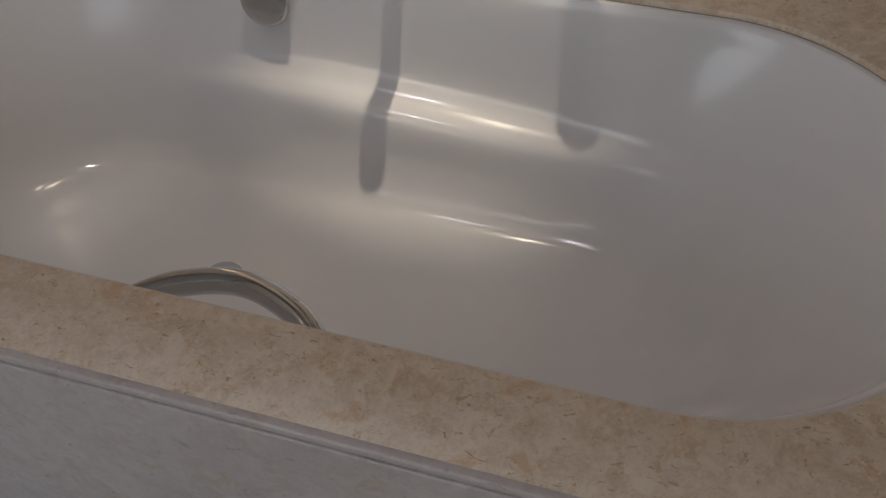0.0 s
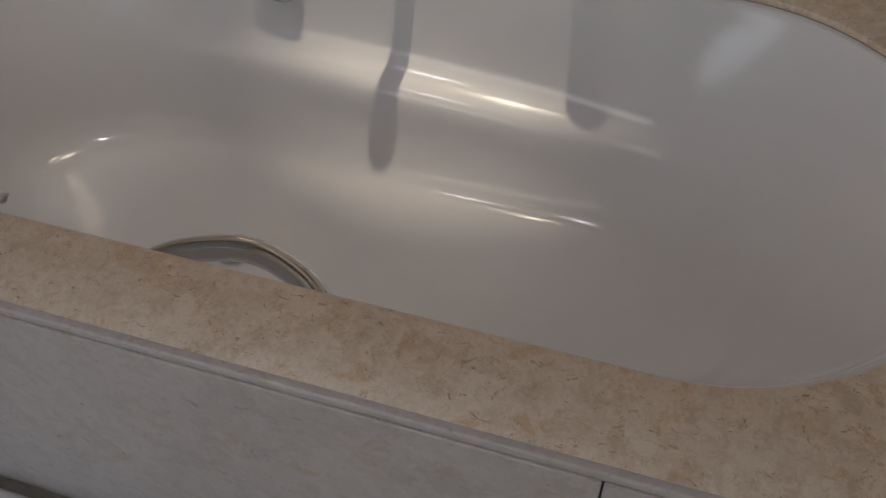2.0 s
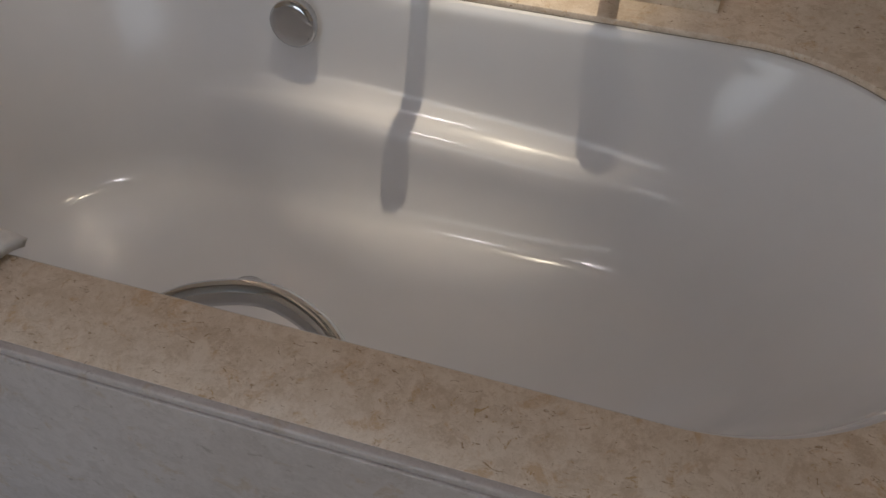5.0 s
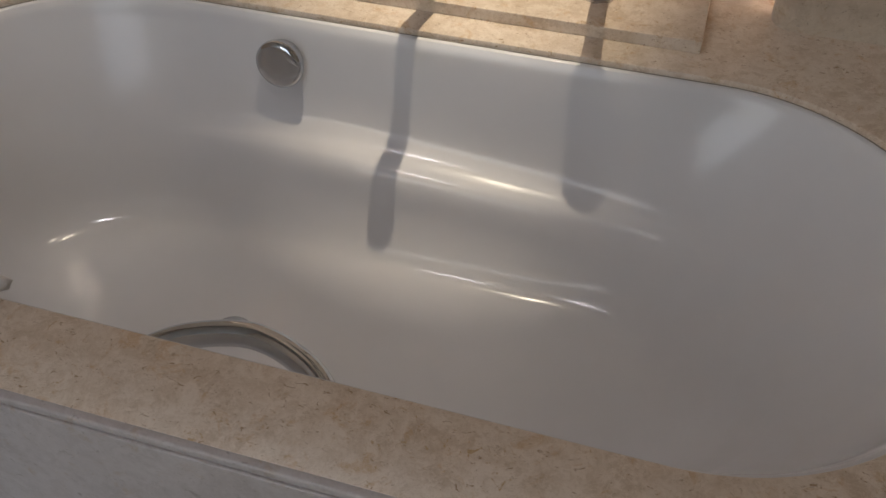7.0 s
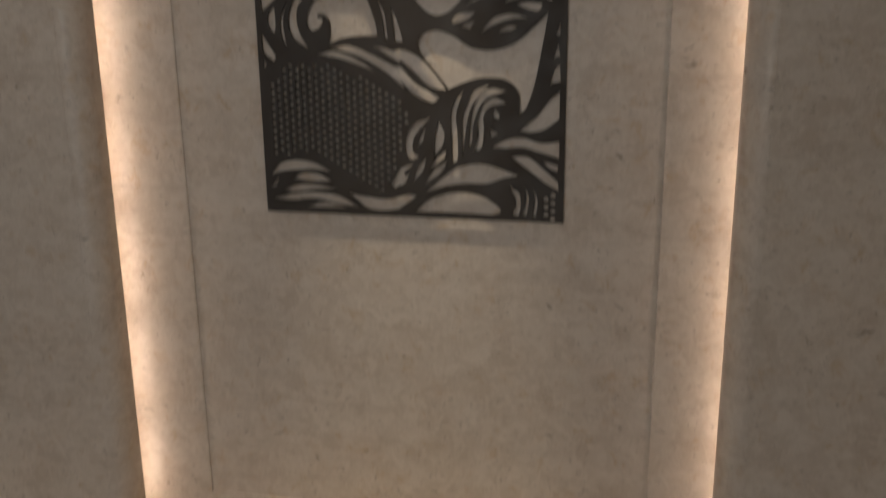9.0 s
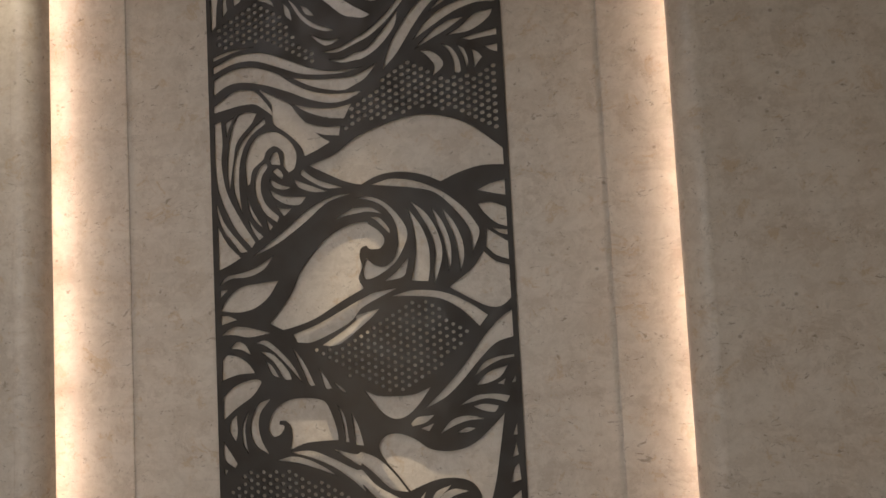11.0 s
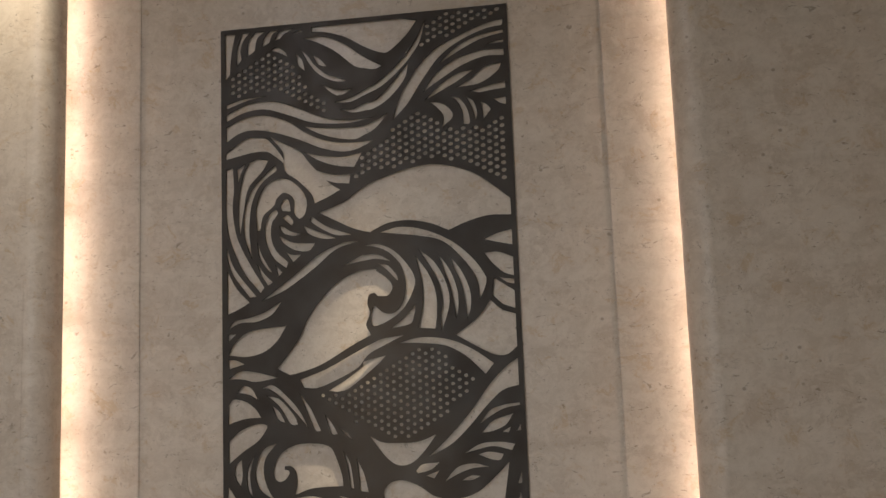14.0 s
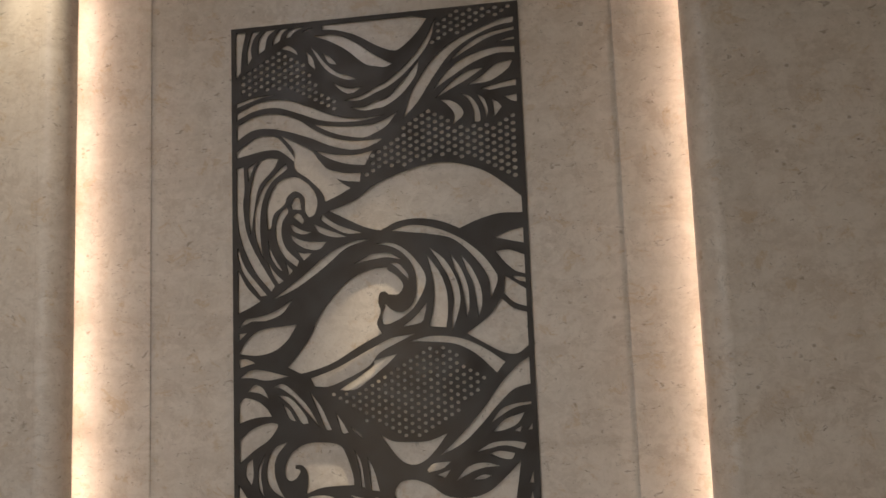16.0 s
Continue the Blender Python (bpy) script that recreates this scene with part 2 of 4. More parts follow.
def curve_points(points, steps):
    """A smooth line through the points (Catmull-Rom)."""
    pts = [Vector(p) for p in points]
    pts = [2 * pts[0] - pts[1]] + pts + [2 * pts[-1] - pts[-2]]
    out = []
    for k in range(1, len(pts) - 2):
        a, b, c, d = pts[k - 1:k + 3]
        for s in range(steps):
            t = s / steps
            out.append(0.5 * (2 * b + (c - a) * t + (2 * a - 5 * b + 4 * c - d) * t * t + (3 * b - a - 3 * c + d) * t ** 3))
    return out + [pts[-2]]


def sweep(points, radii, sides=20, steps=8, flat=1.0, up=(0, 0, 1)):
    """A tube along a smooth line; radii run evenly along it; flat squeezes it along up."""
    line = curve_points(points, steps)
    bm = bmesh.new()
    rings = []
    for k, p in enumerate(line):
        way = (line[min(k + 1, len(line) - 1)] - line[max(k - 1, 0)]).normalized()
        side = way.cross(Vector(up)).normalized()
        top = side.cross(way)
        f = k / (len(line) - 1) * (len(radii) - 1)
        j = min(int(f), len(radii) - 2)
        r = radii[j] + (radii[j + 1] - radii[j]) * (f - j)
        rings.append([bm.verts.new(p + side * r * math.cos(2 * math.pi * s / sides) + top * r * flat * math.sin(2 * math.pi * s / sides)) for s in range(sides)])
    for a, b in zip(rings, rings[1:]):
        for s in range(sides):
            bm.faces.new((a[s], a[(s + 1) % sides], b[(s + 1) % sides], b[s]))
    bm.faces.new(rings[0])
    bm.faces.new(rings[-1])
    return bm


def along(a, b):
    """The pose whose z axis runs from a to b."""
    way = Vector(b) - Vector(a)
    return Matrix.Translation(a) @ way.to_track_quat("Z", "Y").to_matrix().to_4x4()


# ---- the room's shell ----
DECK = 0.475
WALL_Y = 0.065
FRONT = -1.044

tagged(part("floor", box((-SIDE - 0.1, BACK - 0.1, -0.1), (SIDE + 0.1, 0.3, 0.0)), FLOOR_STONE), "honed grey-beige stone bathroom floor", "floor", kind="structure")
tagged(part("ceiling", box((-SIDE - 0.1, BACK - 0.1, CEIL), (SIDE + 0.1, 0.3, CEIL + 0.1)), PLASTER), "plain off-white painted ceiling", "ceiling", kind="structure")
tagged(part("wall_west", box((-SIDE - 0.1, BACK - 0.1, 0), (-SIDE, 0.3, CEIL)), WALL_STONE), "cream marble side wall beside the tub", "wall", kind="structure")
tagged(part("wall_east", box((SIDE, BACK - 0.1, 0), (SIDE + 0.1, 0.3, CEIL)), WALL_STONE), "cream marble side wall beside the tub", "wall", kind="structure")


def wall_south():
    """The wall opposite the tub, with a window opening through it."""
    bm = bmesh.new()
    x0, x1, z0, z1 = WINDOW
    for lo, hi in (((-SIDE, 0), (x0, CEIL)), ((x1, 0), (SIDE, CEIL)), ((x0, 0), (x1, z0)), ((x0, z1), (x1, CEIL))):
        piece = box((lo[0], BACK - 0.1, lo[1]), (hi[0], BACK, hi[1]))
        mesh = bpy.data.meshes.new("piece")
        piece.to_mesh(mesh)
        piece.free()
        bm.from_mesh(mesh)
        bpy.data.meshes.remove(mesh)
    return tagged(part("wall_south", bm, ROOM_PAINT), "painted wall with a window opposite the tub", "wall", kind="structure")


wall_south()

# the niche wall: a recessed middle field, with a plinth and side strips standing proud of it
NICHE_L, NICHE_R = -0.445, 0.424
PLINTH = 0.543
niche = anchor("wall_north", (0, WALL_Y, DECK), "cream marble niche wall with recessed middle field", "wall", "structure")
part("panel", box((NICHE_L - 0.02, WALL_Y + 0.006, DECK), (NICHE_R + 0.02, WALL_Y + 0.06, CEIL)), WALL_STONE, niche)
part("plinth", box((NICHE_L, WALL_Y, DECK), (NICHE_R, WALL_Y + 0.05, PLINTH), 0.0015), WALL_STONE, niche)
part("side_strip", box((-SIDE, WALL_Y + 0.003, DECK), (NICHE_L, WALL_Y + 0.05, CEIL), 0.002), WALL_STONE, niche)
part("side_strip", box((NICHE_R, WALL_Y + 0.003, DECK), (SIDE, WALL_Y + 0.05, CEIL), 0.002), WALL_STONE, niche)

PIER_FRONT, PIER_BACK, ROUND = -0.043, 0.014, 0.040


def pier(inner, outer, name):
    """A marble pier slab before the wall: a rounded inner corner piece and a flat face piece with a fine joint between."""
    s = 1 if outer > inner else -1
    thing = anchor(name, (outer, PIER_FRONT, DECK), "cream marble pier with a rounded corner beside the niche", "pier", "structure")
    bm = bmesh.new()
    outline = [(inner, PIER_BACK), (inner, PIER_FRONT + ROUND)]
    for k in range(1, 12):
        a = math.pi / 2 * k / 11
        outline.append((inner + s * ROUND * (1 - math.cos(a)), PIER_FRONT + ROUND * (1 - math.sin(a))))
    outline.append((inner + s * (ROUND + 0.001), PIER_FRONT))
    outline.append((inner + s * (ROUND + 0.001), PIER_BACK))
    low = [bm.verts.new((x, y, DECK)) for x, y in outline]
    high = [bm.verts.new((x, y, CEIL)) for x, y in outline]
    for k in range(len(low)):
        n = (k + 1) % len(low)
        bm.faces.new((low[k], low[n], high[n], high[k]))
    bm.faces.new(low)
    bm.faces.new(high)
    part("corner_piece", bm, WALL_STONE, thing, smooth=30)
    lo, hi = sorted((inner + s * (ROUND + 0.0011), outer))
    part("face_slab", box((lo, PIER_FRONT - 0.0003, DECK), (hi, PIER_BACK, CEIL), 0.0003), WALL_STONE, thing)
    return thing


pier(-0.566, -SIDE, "pier_1")
pier(0.535, SIDE, "pier_2")


def led_strip(x, name):
    """A warm LED strip of short lit lengths, on the back of a pier, shining on the wall behind."""
    thing = anchor(name, (x, PIER_BACK, DECK), "warm white LED strip hidden behind the marble pier", "light strip", group="cove lights")
    part("rail", box((x - 0.009, PIER_BACK, DECK + 0.01), (x + 0.009, PIER_BACK + 0.006, CEIL - 0.01)), CHROME, thing)
    step, z = 0.215, DECK + 0.025
    while z + step < CEIL:
        part("lit_length", box((x - 0.006, PIER_BACK + 0.006, z), (x + 0.006, PIER_BACK + 0.012, z + step - 0.028), 0.002), LED, thing)
        z += step
    return thing


led_strip(-0.603, "led_strip")
led_strip(0.572, "led_strip")

# ---- deck, apron, tap slab ----
MID_Y, HALF_Y, STRAIGHT, END_X = -0.5735, 0.3565, 0.475, 0.335


def oval(steps, inset_y=0.0, inset_l=0.0, inset_r=0.0):
    """The tub's outline: long straight sides with elliptic ends, drawn in by the insets."""
    out = []
    for k in range(steps):
        a = 2 * math.pi * k / steps
        # more points on the straight sides
        c, s = math.cos(a), math.sin(a)
        drawn = inset_r if c > 0 else inset_l
        straight, end = STRAIGHT - 0.7 * drawn, END_X - 0.3 * drawn
        px = math.copysign(abs(c) ** 1.0, c)
        flat = max(-1.0, min(1.0, px * 1.9))
        x = straight * flat
        bow = max(0.0, (abs(px) - 1 / 1.9) / (1 - 1 / 1.9))
        x += math.copysign(end * bow, c)
        y = (HALF_Y - inset_y) * math.sqrt(max(0.0, 1 - bow * bow)) * (1 if s >= 0 else -1)
        out.append((x, MID_Y + y))
    return out


def deck():
    steps = 240
    inner = oval(steps)
    bm = bmesh.new()
    x0, x1, y0, y1 = -SIDE, SIDE, FRONT, WALL_Y + 0.02
    rings = []
    edge = 0.005
    outer = []
    for x, y in inner:
        # project each point outward to the slab's rectangle
        dx, dy = x / 1.0, y - MID_Y
        k = min((x1 / dx if dx > 0 else x0 / dx) if abs(dx) > 1e-6 else 1e9, ((y1 - MID_Y) / dy if dy > 0 else (y0 - MID_Y) / dy) if abs(dy) > 1e-6 else 1e9)
        outer.append((dx * k, MID_Y + dy * k))
    for cx, cy in ((x0, y0), (x1, y0), (x1, y1), (x0, y1)):
        j = min(range(steps), key=lambda k: (outer[k][0] - cx) ** 2 + (outer[k][1] - cy) ** 2)
        outer[j] = (cx, cy)

    def ring(points, z):
        return [bm.verts.new((x, y, z)) for x, y in points]

    def eased(points, d):
        return [(min(max(x, x0 + d), x1 - d), max(y, y0 + d)) for x, y in points]

    widened = oval(steps, -edge, -edge, -edge)
    t = DECK - 0.0105
    rows = [ring(inner, t), ring(inner, DECK - edge), ring(oval(steps, -0.3 * edge, -0.3 * edge, -0.3 * edge), DECK - 0.3 * edge), ring(widened, DECK), ring(eased(outer, 0.0008), DECK), ring(eased(outer, 0.0003), DECK - 0.0003), ring(outer, DECK - 0.0008), ring(outer, t)]
    for a, b in zip(rows, rows[1:] + rows[:1]):
        for k in range(steps):
            n = (k + 1) % steps
            bm.faces.new((a[k], a[n], b[n], b[k]))
    return tagged(part("tub_deck", bm, DECK_STONE, smooth=35), "cream marble tub deck with an oval cut-out", "tub deck", kind="structure")


deck()
apron = anchor("tub_apron", (0, FRONT, 0), "grey-veined marble panels cladding the tub front", "tub apron", "structure")
for lo, hi in ((-SIDE, 0.4455), (0.4475, SIDE)):
    part("panel", box((lo, FRONT - 0.012, 0.0), (hi, FRONT + 0.014, DECK - 0.0150), 0.002, 2), APRON_STONE, apron)
# deck's front face; the grey stone puts cool window light into its colour
part("daylit_deck_edge", box((-SIDE, FRONT - 0.010, DECK - 0.0115), (SIDE, FRONT + 0.007, DECK - 0.0005), 0.003, 3), APRON_STONE, apron, smooth=40)
part("joint", box((-SIDE, FRONT - 0.0080, DECK - 0.0165), (SIDE, FRONT + 0.01, DECK - 0.0105)), APRON_STONE, apron)

tap_slab = tagged(part("tap_slab", box((-0.432, -0.156, DECK), (0.432, 0.040, DECK + 0.022), 0.0015), DECK_STONE), "raised cream marble slab under the tub taps", "stone slab")

# ---- the tub ----
tub = anchor("bathtub", (0, MID_Y, 0.0), "glossy white enamel drop-in bathtub in a marble deck", "bathtub")

# height, inset of the long sides, of the foot end, of the head end, tilt of the arm-rest
RINGS = [
    (0.4635, -0.030, -0.030, -0.030, 0.0), (0.4635, 0.002, 0.002, 0.002, 0.0), (0.4585, 0.0095, 0.010, 0.010, 0.0),
    (0.443, 0.0160, 0.018, 0.020, 0.0), (0.400, 0.024, 0.034, 0.046, 0.0), (0.340, 0.034, 0.0566, 0.0934, 0.2),
    (0.292, 0.044, 0.0747, 0.131, 0.7), (0.272, 0.052, 0.0823, 0.147, 1.0), (0.257, 0.068, 0.0879, 0.159, 1.0),
    (0.247, 0.088, 0.0917, 0.167, 1.0), (0.236, 0.104, 0.0958, 0.176, 1.0), (0.213, 0.115, 0.1045, 0.194, 1.0),
    (0.172, 0.126, 0.120, 0.226, 0.6), (0.136, 0.142, 0.138, 0.262, 0.3), (0.112, 0.160, 0.160, 0.296, 0.1),
    (0.098, 0.182, 0.188, 0.334, 0.0), (0.091, 0.222, 0.236, 0.384, 0.0), (0.089, 0.270, 0.290, 0.430, 0.0), (0.088, 0.320, 0.345, 0.480, 0.0),
]


def basin():
    steps = 240
    fine = curve_points([Vector((*r[:3],)) for r in RINGS], 4)
    extra = curve_points([Vector((r[3], r[4], 0)) for r in RINGS], 4)
    bm = bmesh.new()
    rows = []
    for (z, iy, il), (ir, tilt, _) in zip(fine, extra):
        row = []
        plain = iy if z > 0.434 or z < 0.136 else 0.017 + (0.434 - z) * 0.42
        for (x, y), (_, y_plain) in zip(oval(steps, iy, il, ir), oval(steps, plain, il, ir)):
            side = max(0.0, min(1.0, (0.55 - abs(x - 0.04)) / 0.40))
            side = side * side * (3 - 2 * side)
            row.append(bm.verts.new((x, y_plain + (y - y_plain) * side, z + (0.010 - 0.060 * x) * tilt * side)))
        rows.append(row)
    for a, b in zip(rows, rows[1:]):
        for k in range(steps):
            n = (k + 1) % steps
            bm.faces.new((a[k], a[n], b[n], b[k]))
    bm.faces.new(rows[-1])
    ob = part("basin", bm, ENAMEL, tub, smooth=60)
    shell = ob.modifiers.new("shell", "SOLIDIFY")
    shell.thickness, shell.offset = 0.006, -1.0
    return ob


basin()


def flange_seal():
    """A thin dark bead of sealant between the enamel flange and the stone, all round the cut-out."""
    steps = 160
    bm = bmesh.new()
    rows = [[bm.verts.new((x, y, z)) for x, y in oval(steps, d, d, d)] for d, z in ((-0.002, 0.4637), (0.0012, 0.4637), (0.0012, 0.4648), (-0.002, 0.4648))]
    for a, b in zip(rows, rows[1:] + rows[:1]):
        for k in range(steps):
            n = (k + 1) % steps
            bm.faces.new((a[k], a[n], b[n], b[k]))
    return part("flange_seal", bm, GASKET, tub, "dark sealant bead", smooth=40)


flange_seal()



def overflow():
    m = along((-0.252, -0.240, 0.392), (-0.252, -0.340, 0.402))
    cap = part("overflow_cap", lathe([(0.0, 0.0), (0.036, 0.0), (0.036, 0.008), (0.040, 0.012), (0.043, 0.018), (0.0435, 0.024), (0.0425, 0.0285), (0.0395, 0.0315), (0.0355, 0.0330), (0.024, 0.0340), (0.0, 0.0346)], 48, m), CHROME, tub, "polished chrome overflow knob", smooth=40)
    return cap


overflow()
part("drain", lathe([(0.0, 0.0), (0.028, 0.0), (0.028, 0.004), (0.032, 0.006), (0.0325, 0.008), (0.030, 0.0105), (0.024, 0.0122), (0.014, 0.0132), (0.0, 0.0135)], 56, pose(-0.221, -0.612, 0.086)), CHROME, tub, "polished chrome drain stopper", smooth=40)


def grab_handle():
    bar = part("grab_handle", sweep([(-0.190, -0.912, 0.342), (-0.181, -0.875, 0.346), (-0.132, -0.832, 0.352), (-0.048, -0.808, 0.355), (0.036, -0.832, 0.352), (0.085, -0.875, 0.346), (0.094, -0.912, 0.342)], [0.0150, 0.0165, 0.0175, 0.0175, 0.0175, 0.0165, 0.0150], 28, 12, 1.0), CHROME, tub, "curved chrome grab handle", smooth=50)
    return bar


grab_handle()

# ---- taps ----
TOP = DECK + 0.022
TAP_Y = -0.050
FLARE = [(0.0, 0.0), (0.036, 0.0), (0.036, 0.004), (0.033, 0.008), (0.026, 0.022), (0.019, 0.042), (0.0135, 0.060), (0.0125, 0.066)]


def lever_tap(x, way):
    thing = anchor("lever_tap", (x, TAP_Y, TOP), "polished chrome tub tap with faceted base and lever", "tap", group="tub taps")
    part("base", lathe(FLARE + [(0.0, 0.067)], 8, pose(x, TAP_Y, TOP)), CHROME, thing)
    part("neck", lathe([(0.0, 0.0), (0.0105, 0.0), (0.0095, 0.006), (0.0115, 0.012), (0.0115, 0.016), (0.0, 0.017)], 24, pose(x, TAP_Y, TOP + 0.066)), CHROME, thing, smooth=40)
    hub = part("hub", lathe([(0.0, 0.0), (0.010, 0.001), (0.0145, 0.006), (0.0155, 0.012), (0.0135, 0.019), (0.008, 0.024), (0.0, 0.025)], 28, pose(x, TAP_Y, TOP + 0.079)), CHROME, thing, smooth=50)
    z = TOP + 0.091
    lever = part("lever", sweep([(x + way * 0.010, TAP_Y, z), (x + way * 0.035, TAP_Y, z + 0.001), (x + way * 0.066, TAP_Y, z), (x + way * 0.078, TAP_Y, z - 0.001)], [0.0075, 0.0085, 0.0105, 0.0110], 20, 6), CHROME, thing, smooth=50)
    part("collar", lathe([(0.0, -0.002), (0.0125, -0.002), (0.0125, 0.002), (0.0, 0.002)], 24, along((x + way * 0.079, TAP_Y, z - 0.001), (x + way * 0.1, TAP_Y, z - 0.002))), CHROME, lever, smooth=40)
    part("tip", sweep([(x + way * 0.080, TAP_Y, z - 0.001), (x + way * 0.092, TAP_Y, z - 0.002), (x + way * 0.101, TAP_Y, z - 0.003)], [0.0100, 0.0092, 0.0050], 20, 4), CHROME, lever, smooth=50)
    return thing


lever_tap(-0.124, -1)
lever_tap(0.112, 1)


def tub_spout():
    thing = anchor("tub_spout", (-0.004, TAP_Y, TOP), "polished chrome tub spout reaching over the rim", "tub spout")
    part("base", lathe([(r * 1.08, z * 0.95) for r, z in FLARE] + [(0.0, 0.064)], 8, pose(-0.004, TAP_Y, TOP)), CHROME, thing)
    part("column", lathe([(0.0, 0.0), (0.014, 0.0), (0.016, 0.010), (0.0180, 0.024), (0.0180, 0.036), (0.015, 0.043), (0.010, 0.046), (0.0, 0.046)], 32, pose(-0.004, TAP_Y, TOP + 0.055)), CHROME, thing, smooth=40)
    part("finial", lathe([(0.0, 0.0), (0.008, 0.0), (0.008, 0.006), (0.012, 0.010), (0.013, 0.022), (0.011, 0.027), (0.0, 0.029)], 28, pose(-0.004, TAP_Y, TOP + 0.100)), CHROME, thing, smooth=40)
    part("arm", sweep([(-0.004, TAP_Y, 0.568), (-0.012, -0.100, 0.594), (-0.024, -0.170, 0.628), (-0.033, -0.245, 0.664), (-0.037, -0.280, 0.676), (-0.0385, -0.299, 0.664), (-0.039, -0.303, 0.637)], [0.0145, 0.014, 0.0145, 0.015, 0.0165, 0.019, 0.0205], 24, 8), CHROME, thing, smooth=50)
    return thing


tub_spout()


def hand_shower():
    thing = anchor("hand_shower", (0.248, TAP_Y, TOP), "polished chrome hand shower resting in its cradle", "hand shower")
    part("base", lathe(FLARE[:5] + [(0.016, 0.036), (0.014, 0.044), (0.0, 0.045)], 8, pose(0.248, TAP_Y, TOP)), CHROME, thing)
    part("handle", sweep([(0.248, TAP_Y, 0.535), (0.248, -0.075, 0.568), (0.249, -0.130, 0.596), (0.252, -0.212, 0.622)], [0.012, 0.0140, 0.0140, 0.0150], 24, 8), CHROME, thing, smooth=50)
    m = along((0.252, -0.247, 0.606), (0.256, -0.228, 0.673))
    head = part("head", lathe([(0.0, 0.004), (0.029, 0.004), (0.031, 0.0), (0.0345, 0.001), (0.0345, 0.006), (0.033, 0.010), (0.0325, 0.028), (0.030, 0.034), (0.024, 0.044), (0.016, 0.052), (0.008, 0.056), (0.0, 0.057)], 96, m, 14, 0.05), CHROME, thing, smooth=50)
    part("finial", lathe([(0.0, 0.055), (0.004, 0.055), (0.005, 0.059), (0.003, 0.063), (0.0, 0.064)], 20, m), CHROME, head, smooth=40)
    ring = bmesh.new()
    centre = Vector((0.290, -0.238, 0.611))
    pts = []
    for k in range(24):
        a = 2 * math.pi * k / 24
        pts.append([ring.verts.new(centre + Vector((math.cos(a) * (0.0110 + 0.0055 * math.cos(b)), 0.0090 * math.sin(b), math.sin(a) * (0.0110 + 0.0055 * math.cos(b))))) for b in [2 * math.pi * j / 10 for j in range(10)]])
    for k in range(24):
        for j in range(10):
            ring.faces.new((pts[k][j], pts[(k + 1) % 24][j], pts[(k + 1) % 24][(j + 1) % 10], pts[k][(j + 1) % 10]))
    part("hook", ring, CHROME, thing, smooth=60)
    return thing


hand_shower()

# ---- wave screen on the wall ----
SCREEN_X, SCREEN_Z, SCREEN_W, SCREEN_H, SCREEN_Y = -0.2824, 1.1406, 0.540, 1.154, 0.0658
GROWTH = 1.0067


def inside(p, outline):
    x, y = p
    hit = False
    for (x0, y0), (x1, y1) in zip(outline, outline[1:] + outline[:1]):
        if (y0 > y) != (y1 > y) and x < x0 + (x1 - x0) * (y - y0) / (y1 - y0):
            hit = not hit
    return hit


CUTS, HOLES = [], []


def cut(*points):
    """One cut-out of the screen, in millimetres from its lower left corner: a smooth outline, with a sharp corner where a point ends in 1."""
    n = len(points)
    corners = [k for k in range(n) if len(points[k]) == 3]
    flat = [Vector((p[0], p[1], 0)) for p in points]
    line = []
    if not corners:
        loop = flat + flat[:1]
        line = curve_points(loop, 6)[:-1]
    for j, k in enumerate(corners):
        end = corners[(j + 1) % len(corners)]
        span = (end - k) % n or n
        run = [flat[(k + i) % n] for i in range(span + 1)]
        line += run[:1] if span == 1 else curve_points(run, 6)[:-1]
    CUTS.append([(p.x, p.y) for p in line])


def dots(size, *outline):
    """A field of small round perforations on a honeycomb lattice."""
    rise, run = 13.4, 11.6
    xs, ys = [p[0] for p in outline], [p[1] for p in outline]
    for i in range(int(min(xs) // run), int(max(xs) // run) + 2):
        for j in range(int(min(ys) // rise), int(max(ys) // rise) + 2):
            p = (i * run, (j + 0.5 * (i % 2)) * rise)
            if 12 < p[0] < 528 and any(inside((p[0] + a, p[1] + b), list(outline)) for a, b in ((0, 0), (6, 0), (-6, 0), (0, 6), (0, -6))):
                HOLES.append((*p, size))


